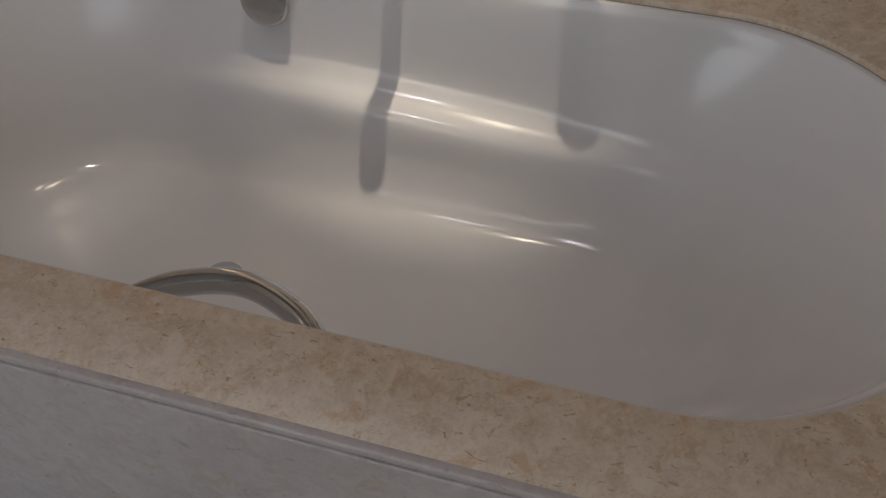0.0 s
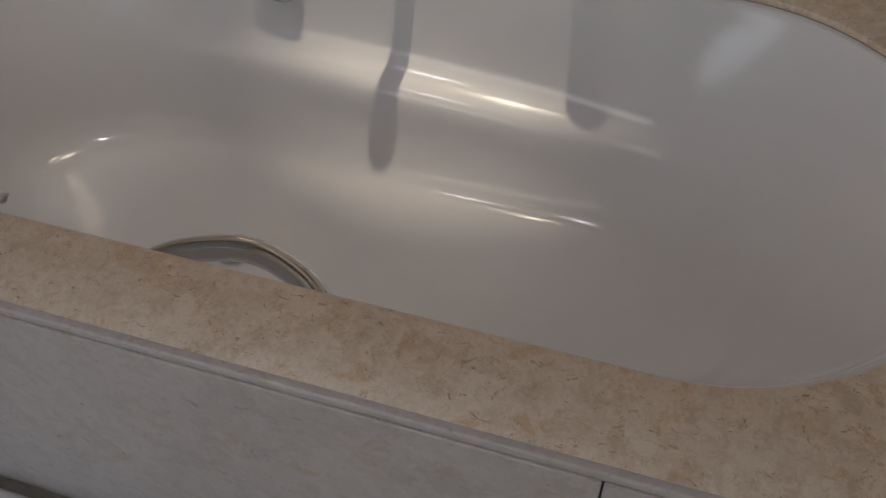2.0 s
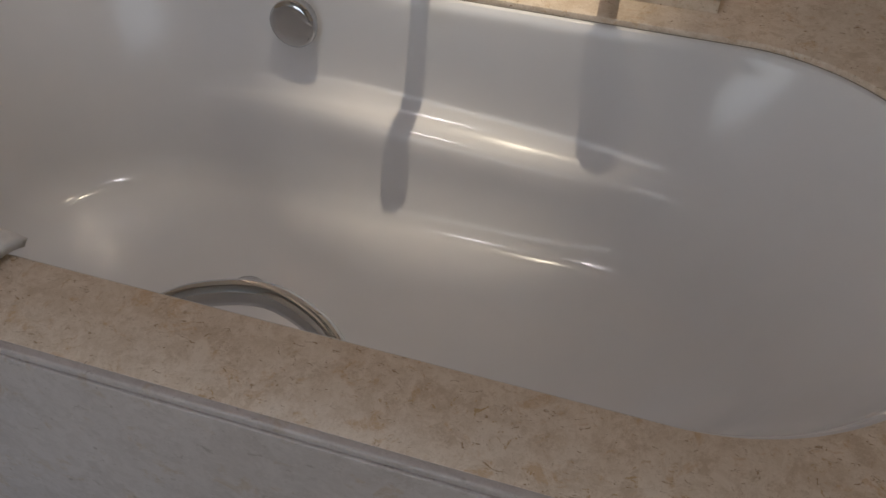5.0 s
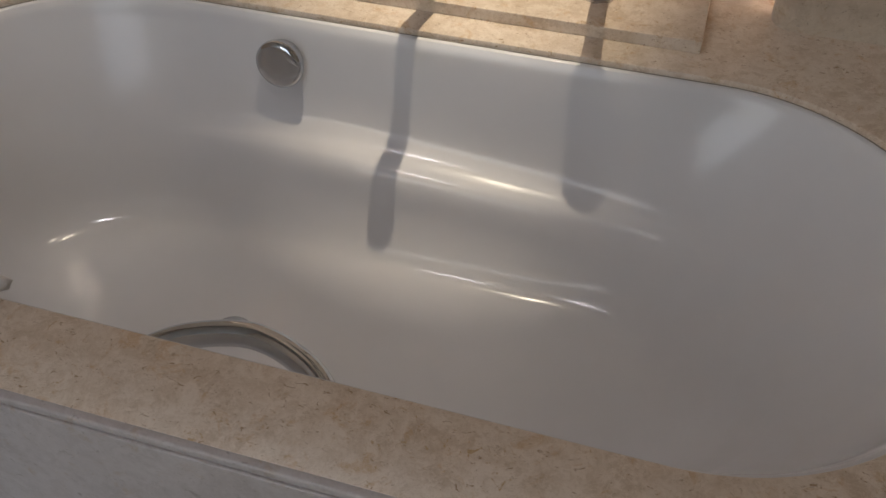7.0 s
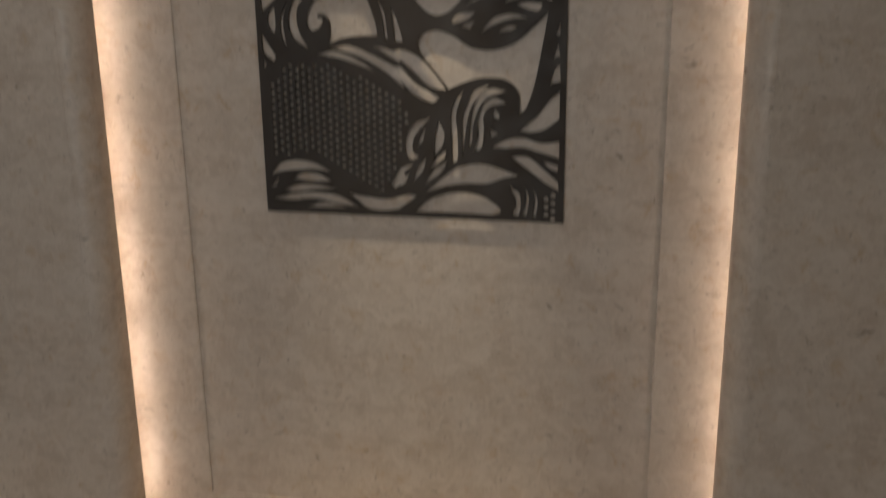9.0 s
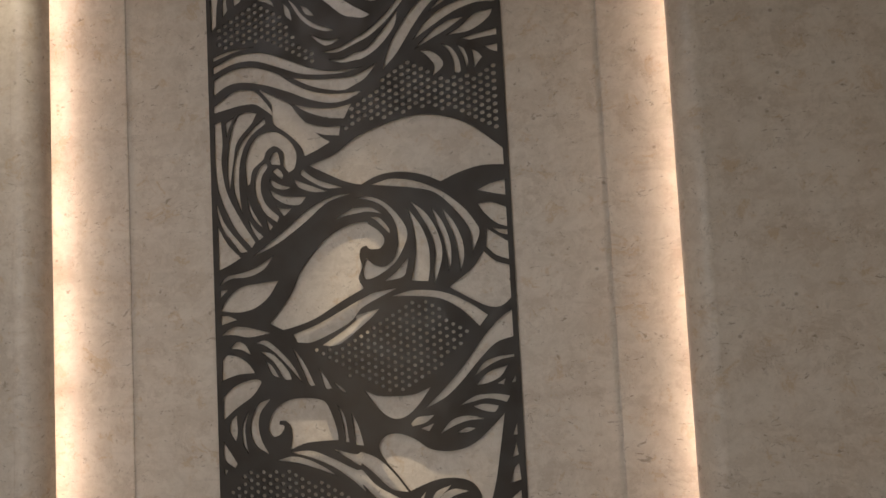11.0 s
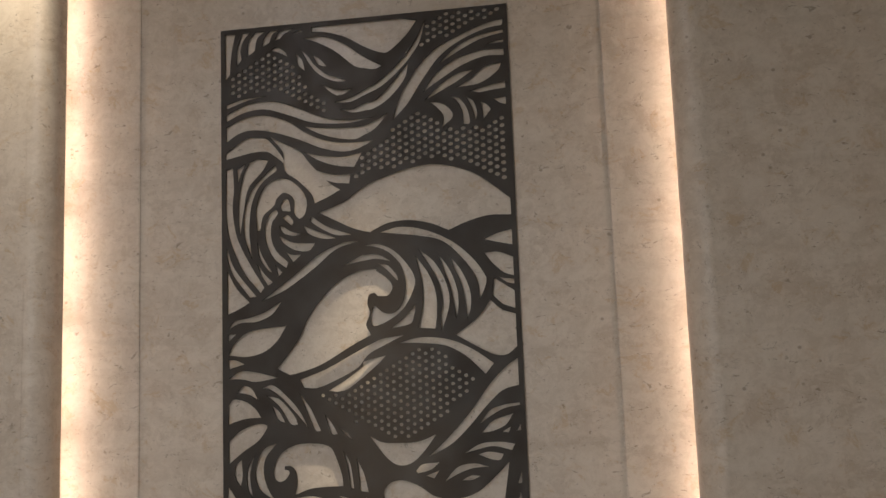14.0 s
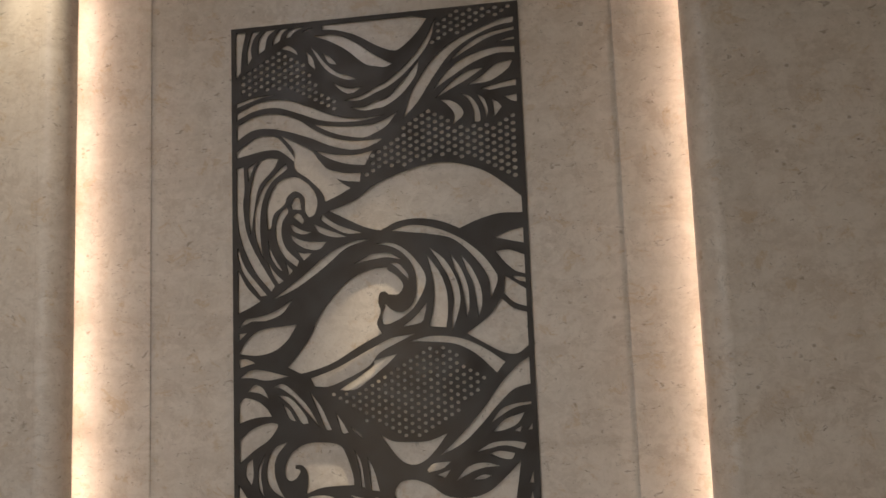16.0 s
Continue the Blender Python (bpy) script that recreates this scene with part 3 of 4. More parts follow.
def screen_pattern():
    # top
    cut((9, 1145, 1), (29, 1145, 1), (21, 1107), (18, 1067, 1), (9, 1057, 1))
    cut((42, 1145, 1), (57, 1145, 1), (45, 1131), (39, 1112), (41, 1094, 1), (31, 1082, 1), (32, 1113))
    cut((68, 1145, 1), (87, 1145, 1), (72, 1132), (66, 1108, 1), (53, 1100, 1), (54, 1126))
    cut((97, 1145, 1), (115, 1145, 1), (102, 1138), (95, 1122, 1), (81, 1115, 1), (85, 1132))
    cut((125, 1145, 1), (143, 1145, 1), (125, 1137), (116, 1128, 1), (106, 1126, 1), (112, 1139))
    cut((138, 1135, 1), (152, 1141), (159, 1141, 1), (159, 1137, 1), (148, 1136))
    cut((177, 1145, 1), (345, 1145, 1), (375, 1139, 1), (356, 1114), (325, 1087), (308, 1084), (278, 1097), (242, 1119), (206, 1132), (177, 1136, 1))
    cut((161, 1125, 1), (202, 1124), (238, 1107), (274, 1080), (308, 1059, 1), (295, 1054), (277, 1057), (256, 1064), (223, 1093), (190, 1113))
    cut((179, 1090, 1), (193, 1081), (204, 1067, 1), (189, 1072))
    cut((156, 1103, 1), (168, 1091), (182, 1071), (204, 1052), (226, 1044), (241, 1036, 1), (218, 1038), (189, 1054), (171, 1076))
    cut((146, 1097, 1), (158, 1083), (163, 1062, 1), (150, 1075))
    cut((97, 1107, 1), (110, 1112), (125, 1102), (130, 1092, 1), (115, 1101))
    cut((197, 1033, 1), (222, 1021), (251, 1021, 1), (236, 1012), (223, 1010, 1), (209, 1019))
    cut((217, 998, 1), (247, 1004), (276, 1018), (298, 1028), (337, 1059), (368, 1096), (391, 1139, 1), (377, 1093), (345, 1053), (308, 1022), (275, 1007), (246, 996))
    cut((228, 984, 1), (253, 983), (275, 992), (297, 997), (326, 1025), (357, 1061, 1), (350, 1032), (322, 999), (293, 981), (275, 978), (253, 976))
    cut((10, 1009, 1), (42, 1018), (92, 1021, 1), (54, 1015), (10, 1001, 1))
    cut((10, 990, 1), (54, 1008), (103, 1009), (147, 993), (195, 972), (238, 963), (291, 965, 1), (253, 958), (216, 958), (173, 964), (132, 980), (87, 995), (46, 992), (10, 977, 1))
    cut((160, 957, 1), (202, 951), (253, 949), (274, 951), (299, 961), (316, 970, 1), (295, 945), (273, 933), (252, 926), (216, 932), (187, 942))
    cut((10, 966, 1), (46, 982), (85, 984), (128, 969), (158, 948), (194, 930), (230, 922), (270, 921), (285, 923, 1), (262, 909), (230, 905), (190, 915), (150, 933), (106, 949), (68, 957), (38, 954), (10, 938, 1))
    cut((96, 941, 1), (128, 924), (153, 909), (167, 890), (189, 865), (207, 847), (225, 835, 1), (202, 823), (177, 813, 1), (170, 832), (145, 858), (121, 878), (118, 912))
    cut((9, 917, 1), (46, 941), (72, 943), (91, 936), (116, 905), (121, 890, 1), (105, 904), (87, 915), (60, 915), (34, 910), (9, 905, 1))
    cut((161, 908, 1), (197, 899), (233, 896), (267, 901, 1), (252, 875, 1), (218, 880), (186, 892))
    cut((149, 895, 1), (178, 875), (214, 864), (245, 862, 1), (242, 845, 1), (207, 851), (174, 870))
    # right top
    cut((326, 956, 1), (334, 983), (347, 1011), (378, 1055), (414, 1086), (465, 1109), (507, 1123), (531, 1126, 1), (531, 1115, 1), (500, 1111), (457, 1095), (417, 1069), (384, 1029), (354, 985))
    cut((413, 1053, 1), (446, 1082), (485, 1100), (531, 1107, 1), (531, 1101, 1), (492, 1093), (456, 1077))
    cut((500, 1082, 1), (519, 1087), (531, 1088, 1), (531, 1083, 1))
    cut((383, 1004, 1), (409, 1037), (445, 1060), (491, 1072), (531, 1071, 1), (531, 1059, 1), (497, 1060), (455, 1047), (415, 1024))
    cut((386, 988, 1), (415, 1015), (447, 1033), (475, 1037, 1), (447, 1019), (418, 1004))
    cut((444, 1007, 1), (468, 1020), (496, 1041), (526, 1046, 1), (517, 1030), (485, 1011))
    cut((468, 999, 1), (502, 1006), (531, 1011, 1), (531, 999, 1), (508, 997), (484, 994, 1))
    cut((509, 981, 1), (531, 983, 1), (531, 969, 1), (521, 972))
    cut((394, 984, 1), (414, 981), (431, 967), (434, 952), (415, 936, 1), (418, 957), (406, 974))
    cut((432, 992, 1), (449, 985), (462, 964), (465, 940), (454, 939, 1), (453, 961), (445, 980))
    cut((461, 988, 1), (473, 979), (479, 959), (476, 945, 1), (471, 967))
    cut((487, 977, 1), (497, 971), (504, 962, 1), (489, 944, 1), (489, 961))
    cut((273, 922, 1), (287, 922, 1), (273, 913, 1))
    # left swirl
    cut((9, 885, 1), (22, 889, 1), (24, 847), (21, 811), (29, 760), (51, 713), (80, 665, 1), (73, 655, 1), (43, 692), (18, 747), (9, 798))
    cut((30, 885, 1), (47, 896, 1), (37, 875), (32, 859, 1))
    cut((53, 896, 1), (71, 902), (90, 898, 1), (79, 879), (52, 849), (43, 810), (35, 760, 1), (32, 796), (35, 839), (43, 875))
    cut((103, 888, 1), (107, 879, 1), (75, 854), (58, 819), (53, 773), (57, 718, 1), (44, 759), (44, 802), (56, 841), (79, 868))
    cut((68, 769, 1), (67, 815), (86, 853), (119, 863), (148, 845), (162, 819), (158, 794), (147, 786, 1), (138, 799), (137, 824), (121, 836), (106, 827), (100, 813), (80, 796), (74, 772))
    cut((112, 812, 1), (119, 823), (128, 822), (132, 801, 1), (115, 803, 1))
    cut((116, 790, 1), (126, 795), (136, 783), (134, 775, 1), (127, 780))
    cut((104, 807, 1), (107, 798), (96, 781), (94, 756), (103, 731), (126, 708, 1), (122, 698, 1), (99, 717), (85, 746), (83, 778), (93, 799))
    cut((110, 775, 1), (116, 774), (132, 764), (150, 759, 1), (136, 756), (118, 762))
    cut((110, 757, 1), (136, 744), (177, 740, 1), (164, 727), (139, 730), (117, 744))
    cut((121, 728, 1), (132, 722), (150, 721, 1), (135, 708, 1))
    cut((68, 747, 1), (77, 722), (95, 691, 1), (84, 700), (71, 722))
    cut((102, 704, 1), (114, 691, 1), (107, 683, 1))
    cut((68, 708, 1), (80, 690), (96, 674, 1), (87, 668, 1), (75, 687))
    cut((10, 739, 1), (25, 700), (65, 649, 1), (52, 648, 1), (21, 690), (10, 723))
    cut((10, 698, 1), (28, 665), (52, 639, 1), (32, 628), (10, 619, 1))
    cut((171, 790, 1), (198, 770), (244, 752, 1), (215, 753), (187, 767), (169, 781))
    cut((155, 773, 1), (183, 761), (215, 747, 1), (190, 748), (165, 758))
    cut((258, 740, 1), (226, 738), (182, 719), (135, 683), (94, 654), (75, 640, 1), (123, 661), (175, 696), (215, 727))
    # middle
    cut((184, 796, 1), (231, 812), (271, 839), (325, 859), (378, 870), (423, 866), (467, 850), (503, 824), (531, 800, 1), (531, 771, 1), (491, 772), (453, 763), (420, 750, 1), (388, 764), (348, 772), (311, 769), (283, 757), (276, 755), (248, 763), (216, 779))
    cut((297, 753, 1), (332, 761), (374, 754), (418, 734), (454, 705), (476, 676), (483, 656), (470, 625, 1), (466, 663), (440, 702), (407, 732), (366, 743), (332, 748))
    cut((482, 730, 1), (506, 740), (531, 745, 1), (531, 718, 1), (509, 723))
    cut((482, 706, 1), (505, 707), (531, 697, 1), (531, 664, 1), (513, 671), (494, 689))
    cut((506, 662, 1), (531, 658, 1), (531, 650, 1), (519, 653))
    cut((496, 662, 1), (512, 651), (531, 638, 1), (531, 608, 1), (510, 616), (493, 632, 1))
    cut((268, 731, 1), (293, 732), (320, 719), (344, 693), (357, 666), (350, 640), (331, 612), (302, 593), (280, 588), (275, 603), (282, 624, 1), (299, 610), (317, 609), (333, 625), (340, 657), (333, 690), (313, 715), (289, 727))
    cut((228, 697, 1), (257, 712), (267, 714), (292, 713), (313, 701, 1), (288, 706), (267, 704), (253, 702))
    cut((293, 696, 1), (309, 693), (324, 675), (326, 665, 1), (319, 672), (305, 687))
    cut((287, 688), (288, 684), (307, 670), (316, 654), (307, 640), (289, 640, 1), (283, 646, 1), (273, 642), (270, 627), (274, 610), (267, 590), (275, 572, 1), (237, 553), (185, 524), (145, 511), (126, 507, 1), (102, 519, 1), (127, 548), (146, 575), (159, 603), (180, 632), (213, 665), (253, 685))
    cut((359, 707, 1), (381, 675), (393, 641), (394, 604), (390, 578, 1), (360, 581, 1), (368, 612), (371, 649), (366, 680))
    cut((365, 719, 1), (392, 695), (411, 660), (417, 626), (410, 596), (401, 574, 1), (401, 600), (405, 627), (398, 661), (382, 692))
    cut((401, 706, 1), (419, 680), (431, 645), (432, 612), (427, 595, 1), (425, 619), (419, 653), (409, 680))
    cut((420, 703, 1), (439, 678), (453, 644), (454, 614), (447, 594, 1), (445, 618), (440, 651), (429, 679))
    cut((357, 622, 1), (353, 602), (345, 588), (312, 582, 1), (333, 597))
    cut((488, 624, 1), (508, 606), (531, 598, 1), (531, 542, 1), (513, 529), (491, 530), (463, 544), (426, 566, 1), (466, 595))
    # left middle
    cut((11, 592, 1), (24, 607), (46, 611), (79, 620), (113, 640, 1), (94, 616), (65, 604), (35, 603))
    cut((11, 546, 1), (26, 570), (52, 587), (90, 592), (120, 594, 1), (101, 566), (75, 548), (44, 542))
    cut((11, 582, 1), (26, 583, 1), (11, 569, 1))
    cut((11, 537, 1), (26, 536), (41, 529, 1), (12, 521, 1))
    cut((12, 503, 1), (33, 516), (63, 514), (102, 503, 1), (63, 497), (37, 502))
    cut((27, 479, 1), (40, 490), (55, 484), (66, 465, 1), (48, 475))
    cut((11, 457, 1), (21, 467), (44, 462), (62, 448), (71, 434, 1), (40, 432), (10, 423, 1))
    cut((11, 393, 1), (32, 411), (58, 421), (77, 422), (82, 415), (65, 393), (39, 376), (11, 354, 1))
    cut((74, 486, 1), (96, 489), (125, 464), (143, 442), (158, 414, 1), (136, 439), (111, 466), (89, 482))
    cut((83, 471, 1), (107, 464), (132, 436), (139, 420, 1), (125, 422), (107, 450))
    cut((92, 454, 1), (105, 443), (116, 424, 1), (103, 430))
    cut((142, 475, 1), (162, 448), (181, 408, 1), (170, 410), (158, 438))
    cut((189, 436, 1), (201, 420), (211, 402, 1), (199, 404))
    cut((214, 413, 1), (229, 402), (237, 392, 1), (226, 399))
    cut((144, 498, 1), (192, 515), (244, 541), (283, 560), (300, 565), (334, 569, 1), (303, 555), (270, 538), (250, 516), (214, 497), (177, 483), (151, 484, 1))
    cut((197, 477, 1), (232, 498), (258, 517), (262, 526), (301, 535, 1), (288, 522), (261, 500), (257, 497), (231, 479), (213, 475))
    cut((99, 388, 1), (76, 379), (63, 355), (60, 331), (70, 307), (94, 291, 1), (81, 314), (75, 341), (80, 365))
    cut((58, 369, 1), (45, 342), (46, 311), (55, 294, 1), (52, 311), (50, 338))
    cut((35, 361, 1), (36, 332), (32, 315, 1), (22, 332), (24, 351))
    cut((93, 337), (102, 364), (124, 381), (153, 387), (193, 382), (207, 362), (217, 331), (219, 313, 1), (188, 312), (159, 309), (132, 299, 1), (136, 319), (134, 338), (125, 348), (114, 349, 1), (113, 343, 1), (122, 340), (120, 332), (112, 324), (100, 323))
    cut((220, 373, 1), (232, 351), (238, 309, 1), (232, 309, 1), (228, 344))
    cut((244, 359, 1), (256, 334), (264, 302, 1), (250, 304, 1), (247, 330))
    # right middle
    cut((325, 556, 1), (365, 564), (415, 558), (456, 539), (490, 515, 1), (475, 497, 1), (442, 529), (407, 548), (365, 554))
    cut((531, 522, 1), (531, 477, 1), (502, 468), (473, 442), (443, 409), (411, 380), (373, 361, 1), (408, 393), (448, 436), (481, 479), (511, 509))
    cut((463, 414, 1), (479, 435), (504, 444), (531, 447, 1), (531, 443, 1), (504, 438), (479, 425))
    cut((465, 398, 1), (485, 418), (519, 429, 1), (506, 411), (485, 401))
    cut((500, 399, 1), (514, 407, 1), (510, 397, 1))
    cut((524, 400, 1), (531, 411, 1), (531, 401, 1))
    cut((268, 397, 1), (291, 386), (323, 384), (355, 386), (385, 397, 1), (365, 371), (343, 351), (320, 346), (297, 359))
    cut((435, 365, 1), (463, 380), (497, 382), (520, 378, 1), (514, 368, 1), (483, 375), (456, 370))
    cut((457, 362, 1), (476, 366), (500, 362, 1), (493, 352), (476, 354))
    cut((348, 336, 1), (360, 347), (389, 350, 1), (374, 338), (351, 332, 1))
    cut((365, 328, 1), (388, 336, 1), (379, 323, 1))
    cut((398, 318, 1), (420, 341), (448, 347), (475, 341, 1), (447, 339), (423, 331))
    cut((427, 319, 1), (443, 327), (459, 326, 1), (446, 320))
    cut((290, 298), (301, 316), (324, 321), (353, 311), (381, 293), (418, 289), (454, 300), (487, 327), (509, 349, 1), (502, 307), (489, 238), (476, 198), (463, 184, 1), (462, 218), (441, 240), (404, 244), (376, 238), (342, 224, 1), (322, 250), (302, 274))
    cut((529, 332, 1), (529, 313, 1), (522, 313, 1))
    cut((526, 299, 1), (529, 280, 1), (519, 276, 1))
    cut((529, 266, 1), (531, 239, 1), (514, 234, 1), (521, 257))
    # bottom left
    cut((9, 316, 1), (21, 298), (34, 277, 1), (29, 269, 1), (10, 286))
    cut((9, 269, 1), (16, 265, 1), (10, 257, 1))
    cut((210, 297, 1), (249, 288), (260, 291), (290, 278), (318, 250), (339, 222, 1), (309, 228), (280, 254), (260, 271), (253, 270))
    cut((133, 294, 1), (169, 296), (207, 282), (248, 262), (260, 260), (284, 234), (327, 210, 1), (312, 201), (283, 213), (259, 236), (264, 225), (231, 252), (198, 272), (165, 285))
    cut((108, 281, 1), (135, 287), (164, 281), (194, 266), (214, 252, 1), (181, 264), (147, 275))
    cut((12, 68, 1), (31, 89), (62, 96), (97, 91), (127, 75, 1), (93, 80), (53, 77), (31, 74))
    cut((52, 61, 1), (70, 72), (101, 72), (127, 59, 1), (92, 58))
    cut((9, 44, 1), (21, 58), (26, 62, 1), (21, 48, 1))
    cut((34, 40, 1), (61, 51), (96, 52), (139, 45, 1), (96, 44), (60, 39))
    cut((12, 25, 1), (51, 34), (95, 38), (139, 33), (177, 13, 1), (138, 18), (95, 27), (51, 22))
    cut((77, 10, 1), (108, 20), (138, 16), (155, 12, 1))
    cut((156, 39, 1), (190, 34), (233, 31), (266, 40), (284, 39, 1), (265, 24), (252, 15), (249, 13), (215, 9), (190, 14), (173, 27))
    # bottom right
    cut((281, 10, 1), (307, 33), (345, 46), (378, 47), (407, 38), (431, 21), (430, 13, 1), (420, 9, 1), (357, 10))
    cut((299, 45, 1), (325, 68), (355, 90), (388, 98), (421, 94), (463, 79, 1), (436, 74), (408, 64), (371, 63), (337, 58))
    cut((417, 127, 1), (442, 141), (470, 144), (502, 136), (531, 139, 1), (531, 111, 1), (502, 119), (470, 128), (442, 126))
    cut((463, 156, 1), (491, 179), (512, 206), (530, 222, 1), (530, 177, 1), (507, 160), (483, 154))
    cut((449, 112, 1), (478, 112), (501, 95), (530, 70, 1), (531, 56, 1), (508, 68), (485, 85))
    cut((503, 106, 1), (529, 98, 1), (529, 88, 1), (515, 93))
    cut((448, 61, 1), (464, 49), (467, 26), (463, 9, 1), (453, 11, 1), (459, 33))
    cut((474, 61, 1), (481, 42), (477, 9, 1), (470, 10, 1), (476, 38))
    cut((488, 58, 1), (496, 38), (493, 9, 1), (487, 9, 1), (491, 34))
    cut((368, 222, 1), (352, 202), (345, 174), (347, 138), (348, 98, 1), (357, 106), (357, 150), (355, 182))
    cut((412, 232, 1), (387, 222), (374, 198), (366, 174), (365, 138), (366, 112, 1), (370, 142), (375, 174), (385, 202))
    cut((442, 222, 1), (416, 226), (395, 214), (384, 190), (379, 158), (376, 127, 1), (382, 135), (385, 166), (396, 196), (414, 213))
    cut((442, 202, 1), (420, 210), (402, 198), (392, 170), (393, 147), (385, 120, 1), (399, 127), (403, 159), (402, 178), (413, 196))
    cut((421, 192, 1), (429, 183), (428, 175, 1), (419, 180))
    cut((412, 159, 1), (427, 150, 1), (416, 144, 1))
    cut((324, 170, 1), (334, 150), (331, 130), (316, 110, 1), (317, 142))
    cut((310, 176, 1), (282, 165), (266, 141), (265, 113), (276, 102), (289, 107, 1), (278, 117), (279, 137), (290, 155))
    cut((301, 158, 1), (292, 145), (286, 125, 1), (296, 137))
    cut((301, 107, 1), (296, 85), (277, 63, 1), (286, 89))
    cut((337, 120, 1), (333, 106), (309, 87, 1), (318, 104))
    cut((339, 102, 1), (328, 82), (298, 59, 1), (313, 82))
    cut((280, 95, 1), (258, 88), (251, 81), (236, 57, 1), (246, 51), (263, 70), (262, 80))
    cut((271, 77, 1), (258, 68), (253, 56, 1), (262, 60))
    # dots
    dots(4.1, (12, 1032), (27, 1057), (54, 1084), (81, 1095), (108, 1090), (130, 1077), (148, 1049), (174, 1017), (202, 988), (177, 998), (140, 1020), (99, 1035), (54, 1032), (14, 1025))
    dots(4.1, (380, 1084), (398, 1133), (424, 1145), (470, 1145), (531, 1145), (531, 1141), (494, 1135), (458, 1123), (437, 1114), (411, 1102))
    dots(4.2, (272, 899), (309, 921), (363, 959), (385, 966), (399, 955), (408, 931), (439, 930), (484, 930), (520, 948), (531, 950), (531, 873), (531, 827), (511, 841), (481, 866), (468, 868), (431, 882), (396, 887), (343, 879), (272, 869), (252, 855), (258, 879))
    dots(3.4, (184, 468), (261, 491), (298, 511), (342, 535), (375, 542), (406, 524), (434, 505), (456, 487), (439, 467), (410, 444), (377, 411), (348, 398), (323, 396), (291, 403), (259, 422), (244, 425), (213, 454))
    dots(3.7, (14, 228), (55, 255), (99, 263), (146, 253), (197, 232), (238, 209), (271, 185), (270, 153), (252, 121), (243, 81), (229, 49), (191, 56), (158, 84), (132, 103), (90, 119), (54, 114), (14, 105))
    dots(4.4, (506, 42), (528, 43), (529, 10), (505, 9))


def wave_screen():
    thing = anchor("wall_screen", (SCREEN_X, SCREEN_Y, SCREEN_Z), "dark bronze laser-cut metal screen of stylised waves", "wall art")
    screen_pattern()
    outlines = [[(0, 0), (SCREEN_W * 1000, 0), (SCREEN_W * 1000, SCREEN_H * 1000), (0, SCREEN_H * 1000)]] + CUTS
    for x, y, size in HOLES:
        round_hole = [(x + 1.12 * size * math.cos(k * math.pi / 4), y + 0.95 * size * math.sin(k * math.pi / 4)) for k in range(8)]
        near = [c for c in CUTS if min(abs(px - x) + abs(py - y) for px, py in c) < 40]
        if not any(inside(p, c) for c in near for p in round_hole) and not any((px - x) ** 2 + (py - y) ** 2 < 30 for c in near for px, py in c):
            outlines.append(round_hole)
    points, edges, loops = [], [], []
    for outline in outlines:
        first = len(points)
        if sum(x0 * y1 - x1 * y0 for (x0, y0), (x1, y1) in zip(outline, outline[1:] + outline[:1])) < 0:
            outline = outline[::-1]
        points += [Vector((x / 1000, y / 1000)) for x, y in outline]
        loops.append(list(range(first, len(points))))
    found = geometry.delaunay_2d_cdt(points, edges, loops, 0, 1e-6)
    verts, faces, owners = found[0], found[2], found[5]
    solid = [f for f, own in zip(faces, owners) if list(own) == [0]]
    thick = 0.002
    bm = bmesh.new()
    front, back = {}, {}
    for k in {k for f in solid for k in f}:
        front[k] = bm.verts.new((SCREEN_X + verts[k].x * GROWTH, SCREEN_Y, SCREEN_Z + verts[k].y * GROWTH))
        back[k] = bm.verts.new((SCREEN_X + verts[k].x * GROWTH, SCREEN_Y + thick, SCREEN_Z + verts[k].y * GROWTH))
    border = {}
    for f in solid:
        bm.faces.new([front[k] for k in f])
        bm.faces.new([back[k] for k in reversed(f)])
        for a, b in zip(f, f[1:] + f[:1]):
            if (b, a) in border:
                del border[(b, a)]
            else:
                border[(a, b)] = True
    for a, b in border:
        bm.faces.new((front[b], front[a], back[a], back[b]))
    part("screen", bm, BRONZE, thing)
    for x in (0.004, SCREEN_W - 0.004):
        for z in (0.03, SCREEN_H * 0.5, SCREEN_H - 0.03):
            part("standoff", lathe([(0.0, 0.0), (0.003, 0.0), (0.003, 0.0051), (0.0, 0.0051)], 12, along((SCREEN_X + x, SCREEN_Y + 0.0005, SCREEN_Z + z), (SCREEN_X + x, SCREEN_Y + 1, SCREEN_Z + z))), BRONZE, thing)
    return thing


wave_screen()

# ---- towel and mat ----


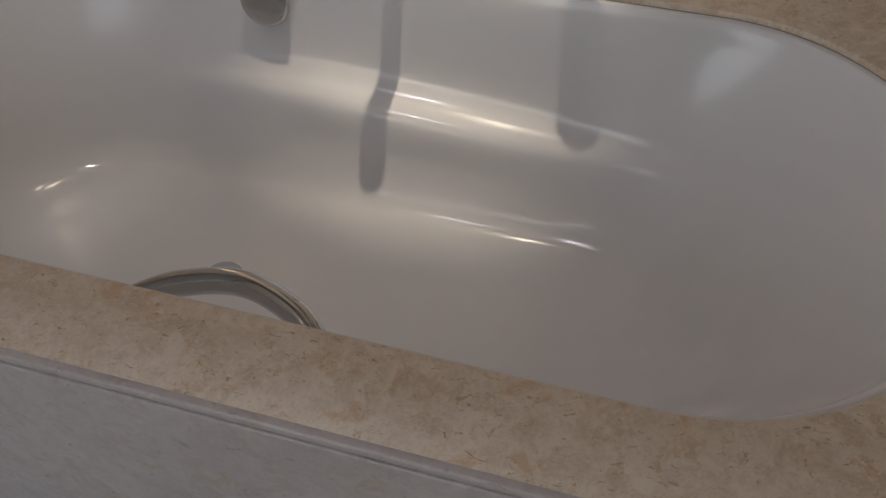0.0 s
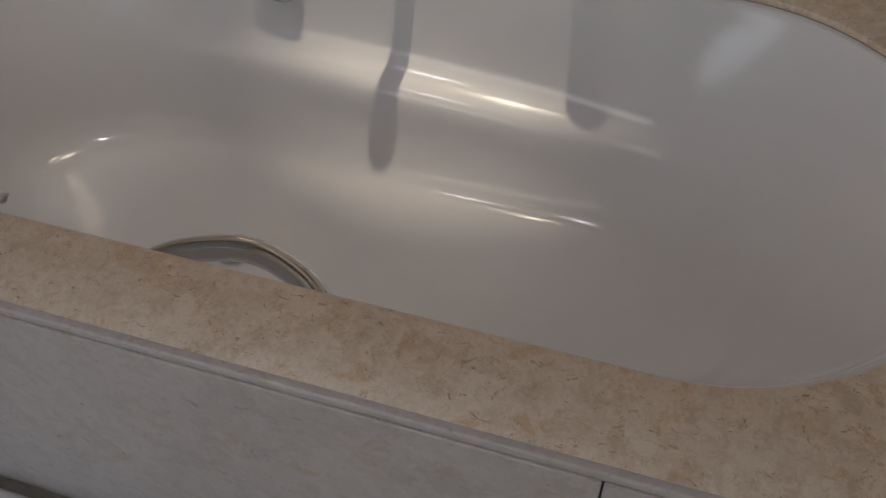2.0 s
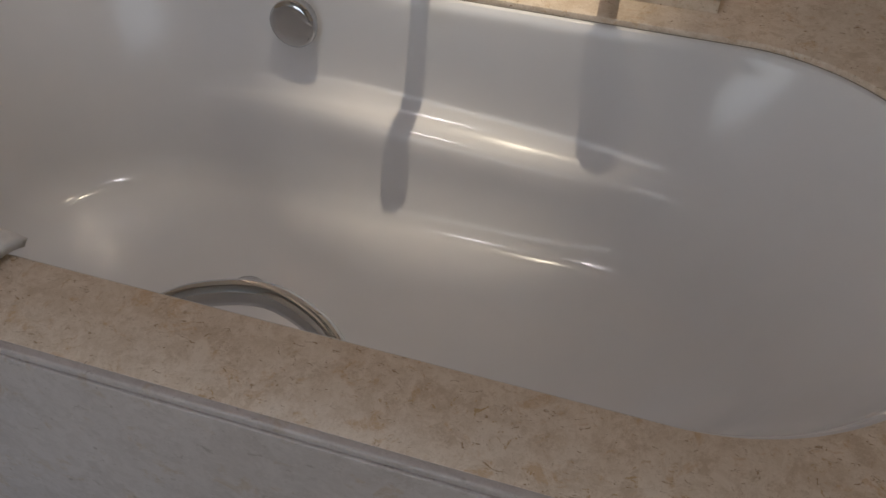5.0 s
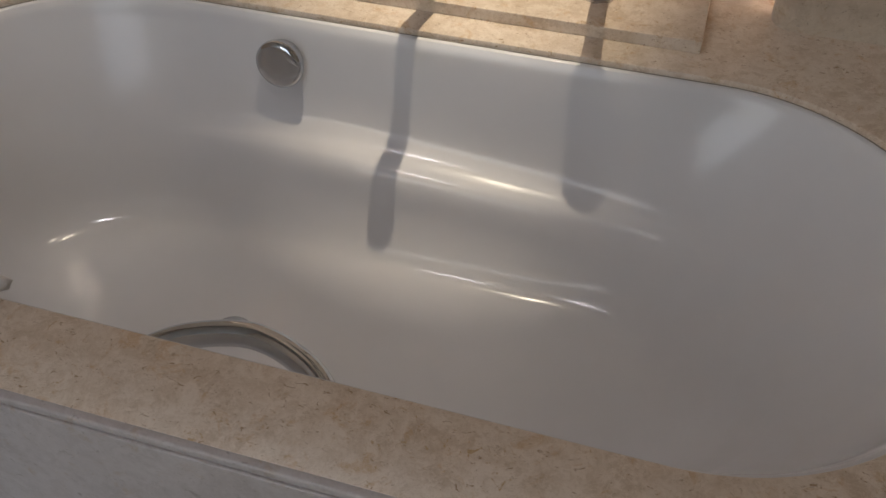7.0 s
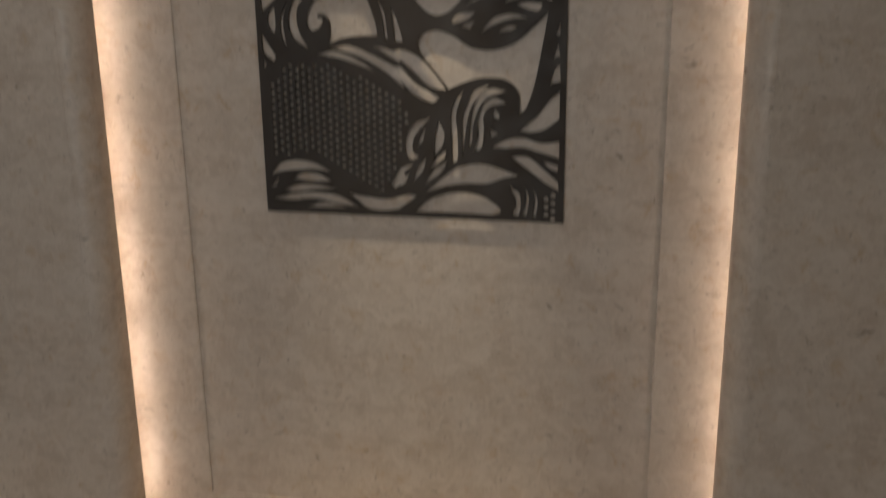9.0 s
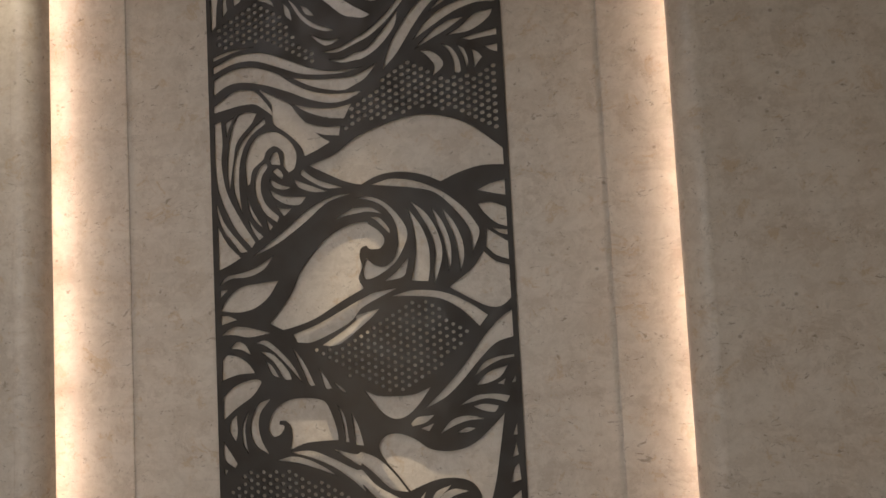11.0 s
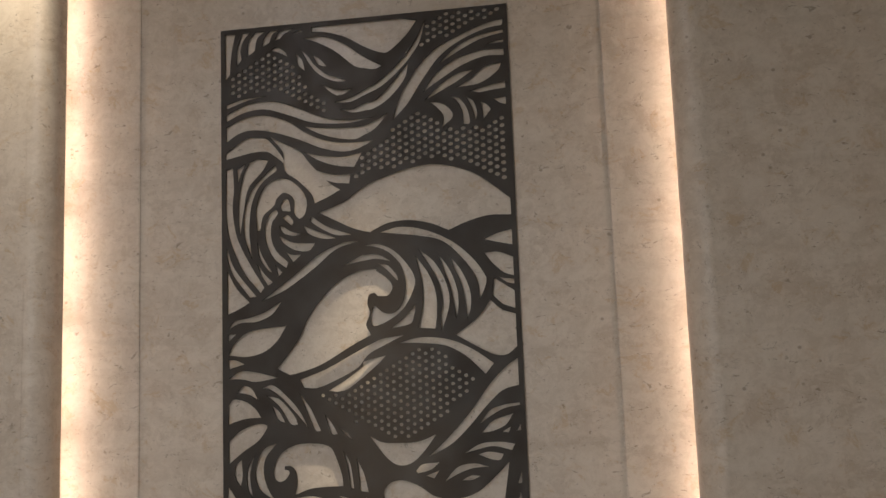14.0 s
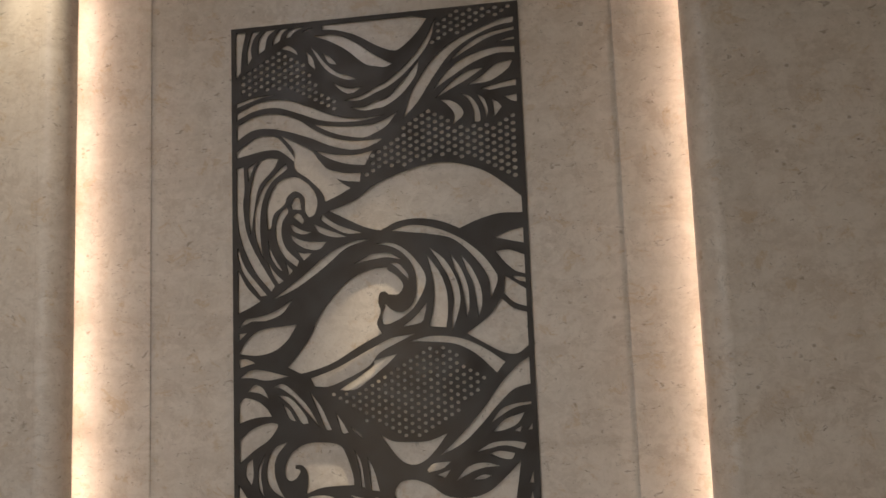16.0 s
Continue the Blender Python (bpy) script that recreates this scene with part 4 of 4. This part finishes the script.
def towel():
    """A thick white towel folded over the tub's edge, hanging into the tub and down the apron."""
    bm = bmesh.new()
    line = curve_points([(0, -0.885, 0.36), (0, -0.893, 0.44), (0, -0.912, 0.486), (0, -0.96, 0.492), (0, -1.03, 0.490), (0, -1.072, 0.470), (0, -1.084, 0.42), (0, -1.086, 0.30), (0, -1.085, 0.17)], 6)
    cols = 40
    rows = []
    for j, p in enumerate(line):
        t = j / (len(line) - 1)
        right = float(np.interp(t, (0, 0.12, 0.2, 0.25, 0.38, 0.5, 0.625, 0.75, 0.875, 1), (-0.40, -0.345, -0.300, -0.288, -0.305, -0.285, -0.255, -0.262, -0.335, -0.42)))
        row = []
        for k in range(cols):
            s = k / (cols - 1)
            x = -0.80 + (right + 0.80) * s
            puff = 0.004 * noise.noise((x * 9, t * 6, 1.3)) + 0.002 * noise.noise((x * 30, t * 22, 4.0))
            edge = max(0.0, (s - 0.93) / 0.07)
            lift = puff - 0.006 * edge * edge
            way = (line[min(j + 1, len(line) - 1)] - line[max(j - 1, 0)]).normalized()
            out = Vector((0, way.z, -way.y))
            row.append(bm.verts.new(Vector((x, p.y, p.z)) + out * lift))
        rows.append(row)
    for a, b in zip(rows, rows[1:]):
        for k in range(cols - 1):
            bm.faces.new((a[k], a[k + 1], b[k + 1], b[k]))
    ob = part("towel", bm, TERRY, smooth=80)
    thick = ob.modifiers.new("pile", "SOLIDIFY")
    thick.thickness, thick.offset = 0.012, 0.0
    return tagged(ob, "white terry towel draped over the tub edge", "towel")


towel()


def bath_mat():
    bm = box((-0.95, -1.75, 0.001), (-0.18, -1.076, 0.016), 0.007, 3)
    return tagged(part("bath_mat", bm, TERRY, smooth=60), "white terry bath mat on the floor", "bath mat")


bath_mat()


def downlight(x, y):
    thing = anchor("ceiling_light", (x, y, CEIL), "small recessed round ceiling downlight, out of view", "ceiling light", group="ceiling downlights")
    part("trim_ring", lathe([(0.030, 0.0), (0.045, 0.0), (0.045, -0.004), (0.040, -0.006), (0.030, -0.004), (0.030, 0.0)], 32, pose(x, y, CEIL - 0.0005)), CHROME, thing, smooth=40)
    part("lens", lathe([(0.0, 0.0), (0.030, 0.0), (0.030, 0.002), (0.0, 0.002)], 32, pose(x, y, CEIL - 0.0045)), LENS, thing, "lit frosted lens", smooth=40)
    return thing


for x, y in NICHE_LAMPS:
    downlight(x, y)
downlight(-0.42, -1.15)
# unseen fitting, added to go with the left fill lamp
downlight(-0.58, -0.10)
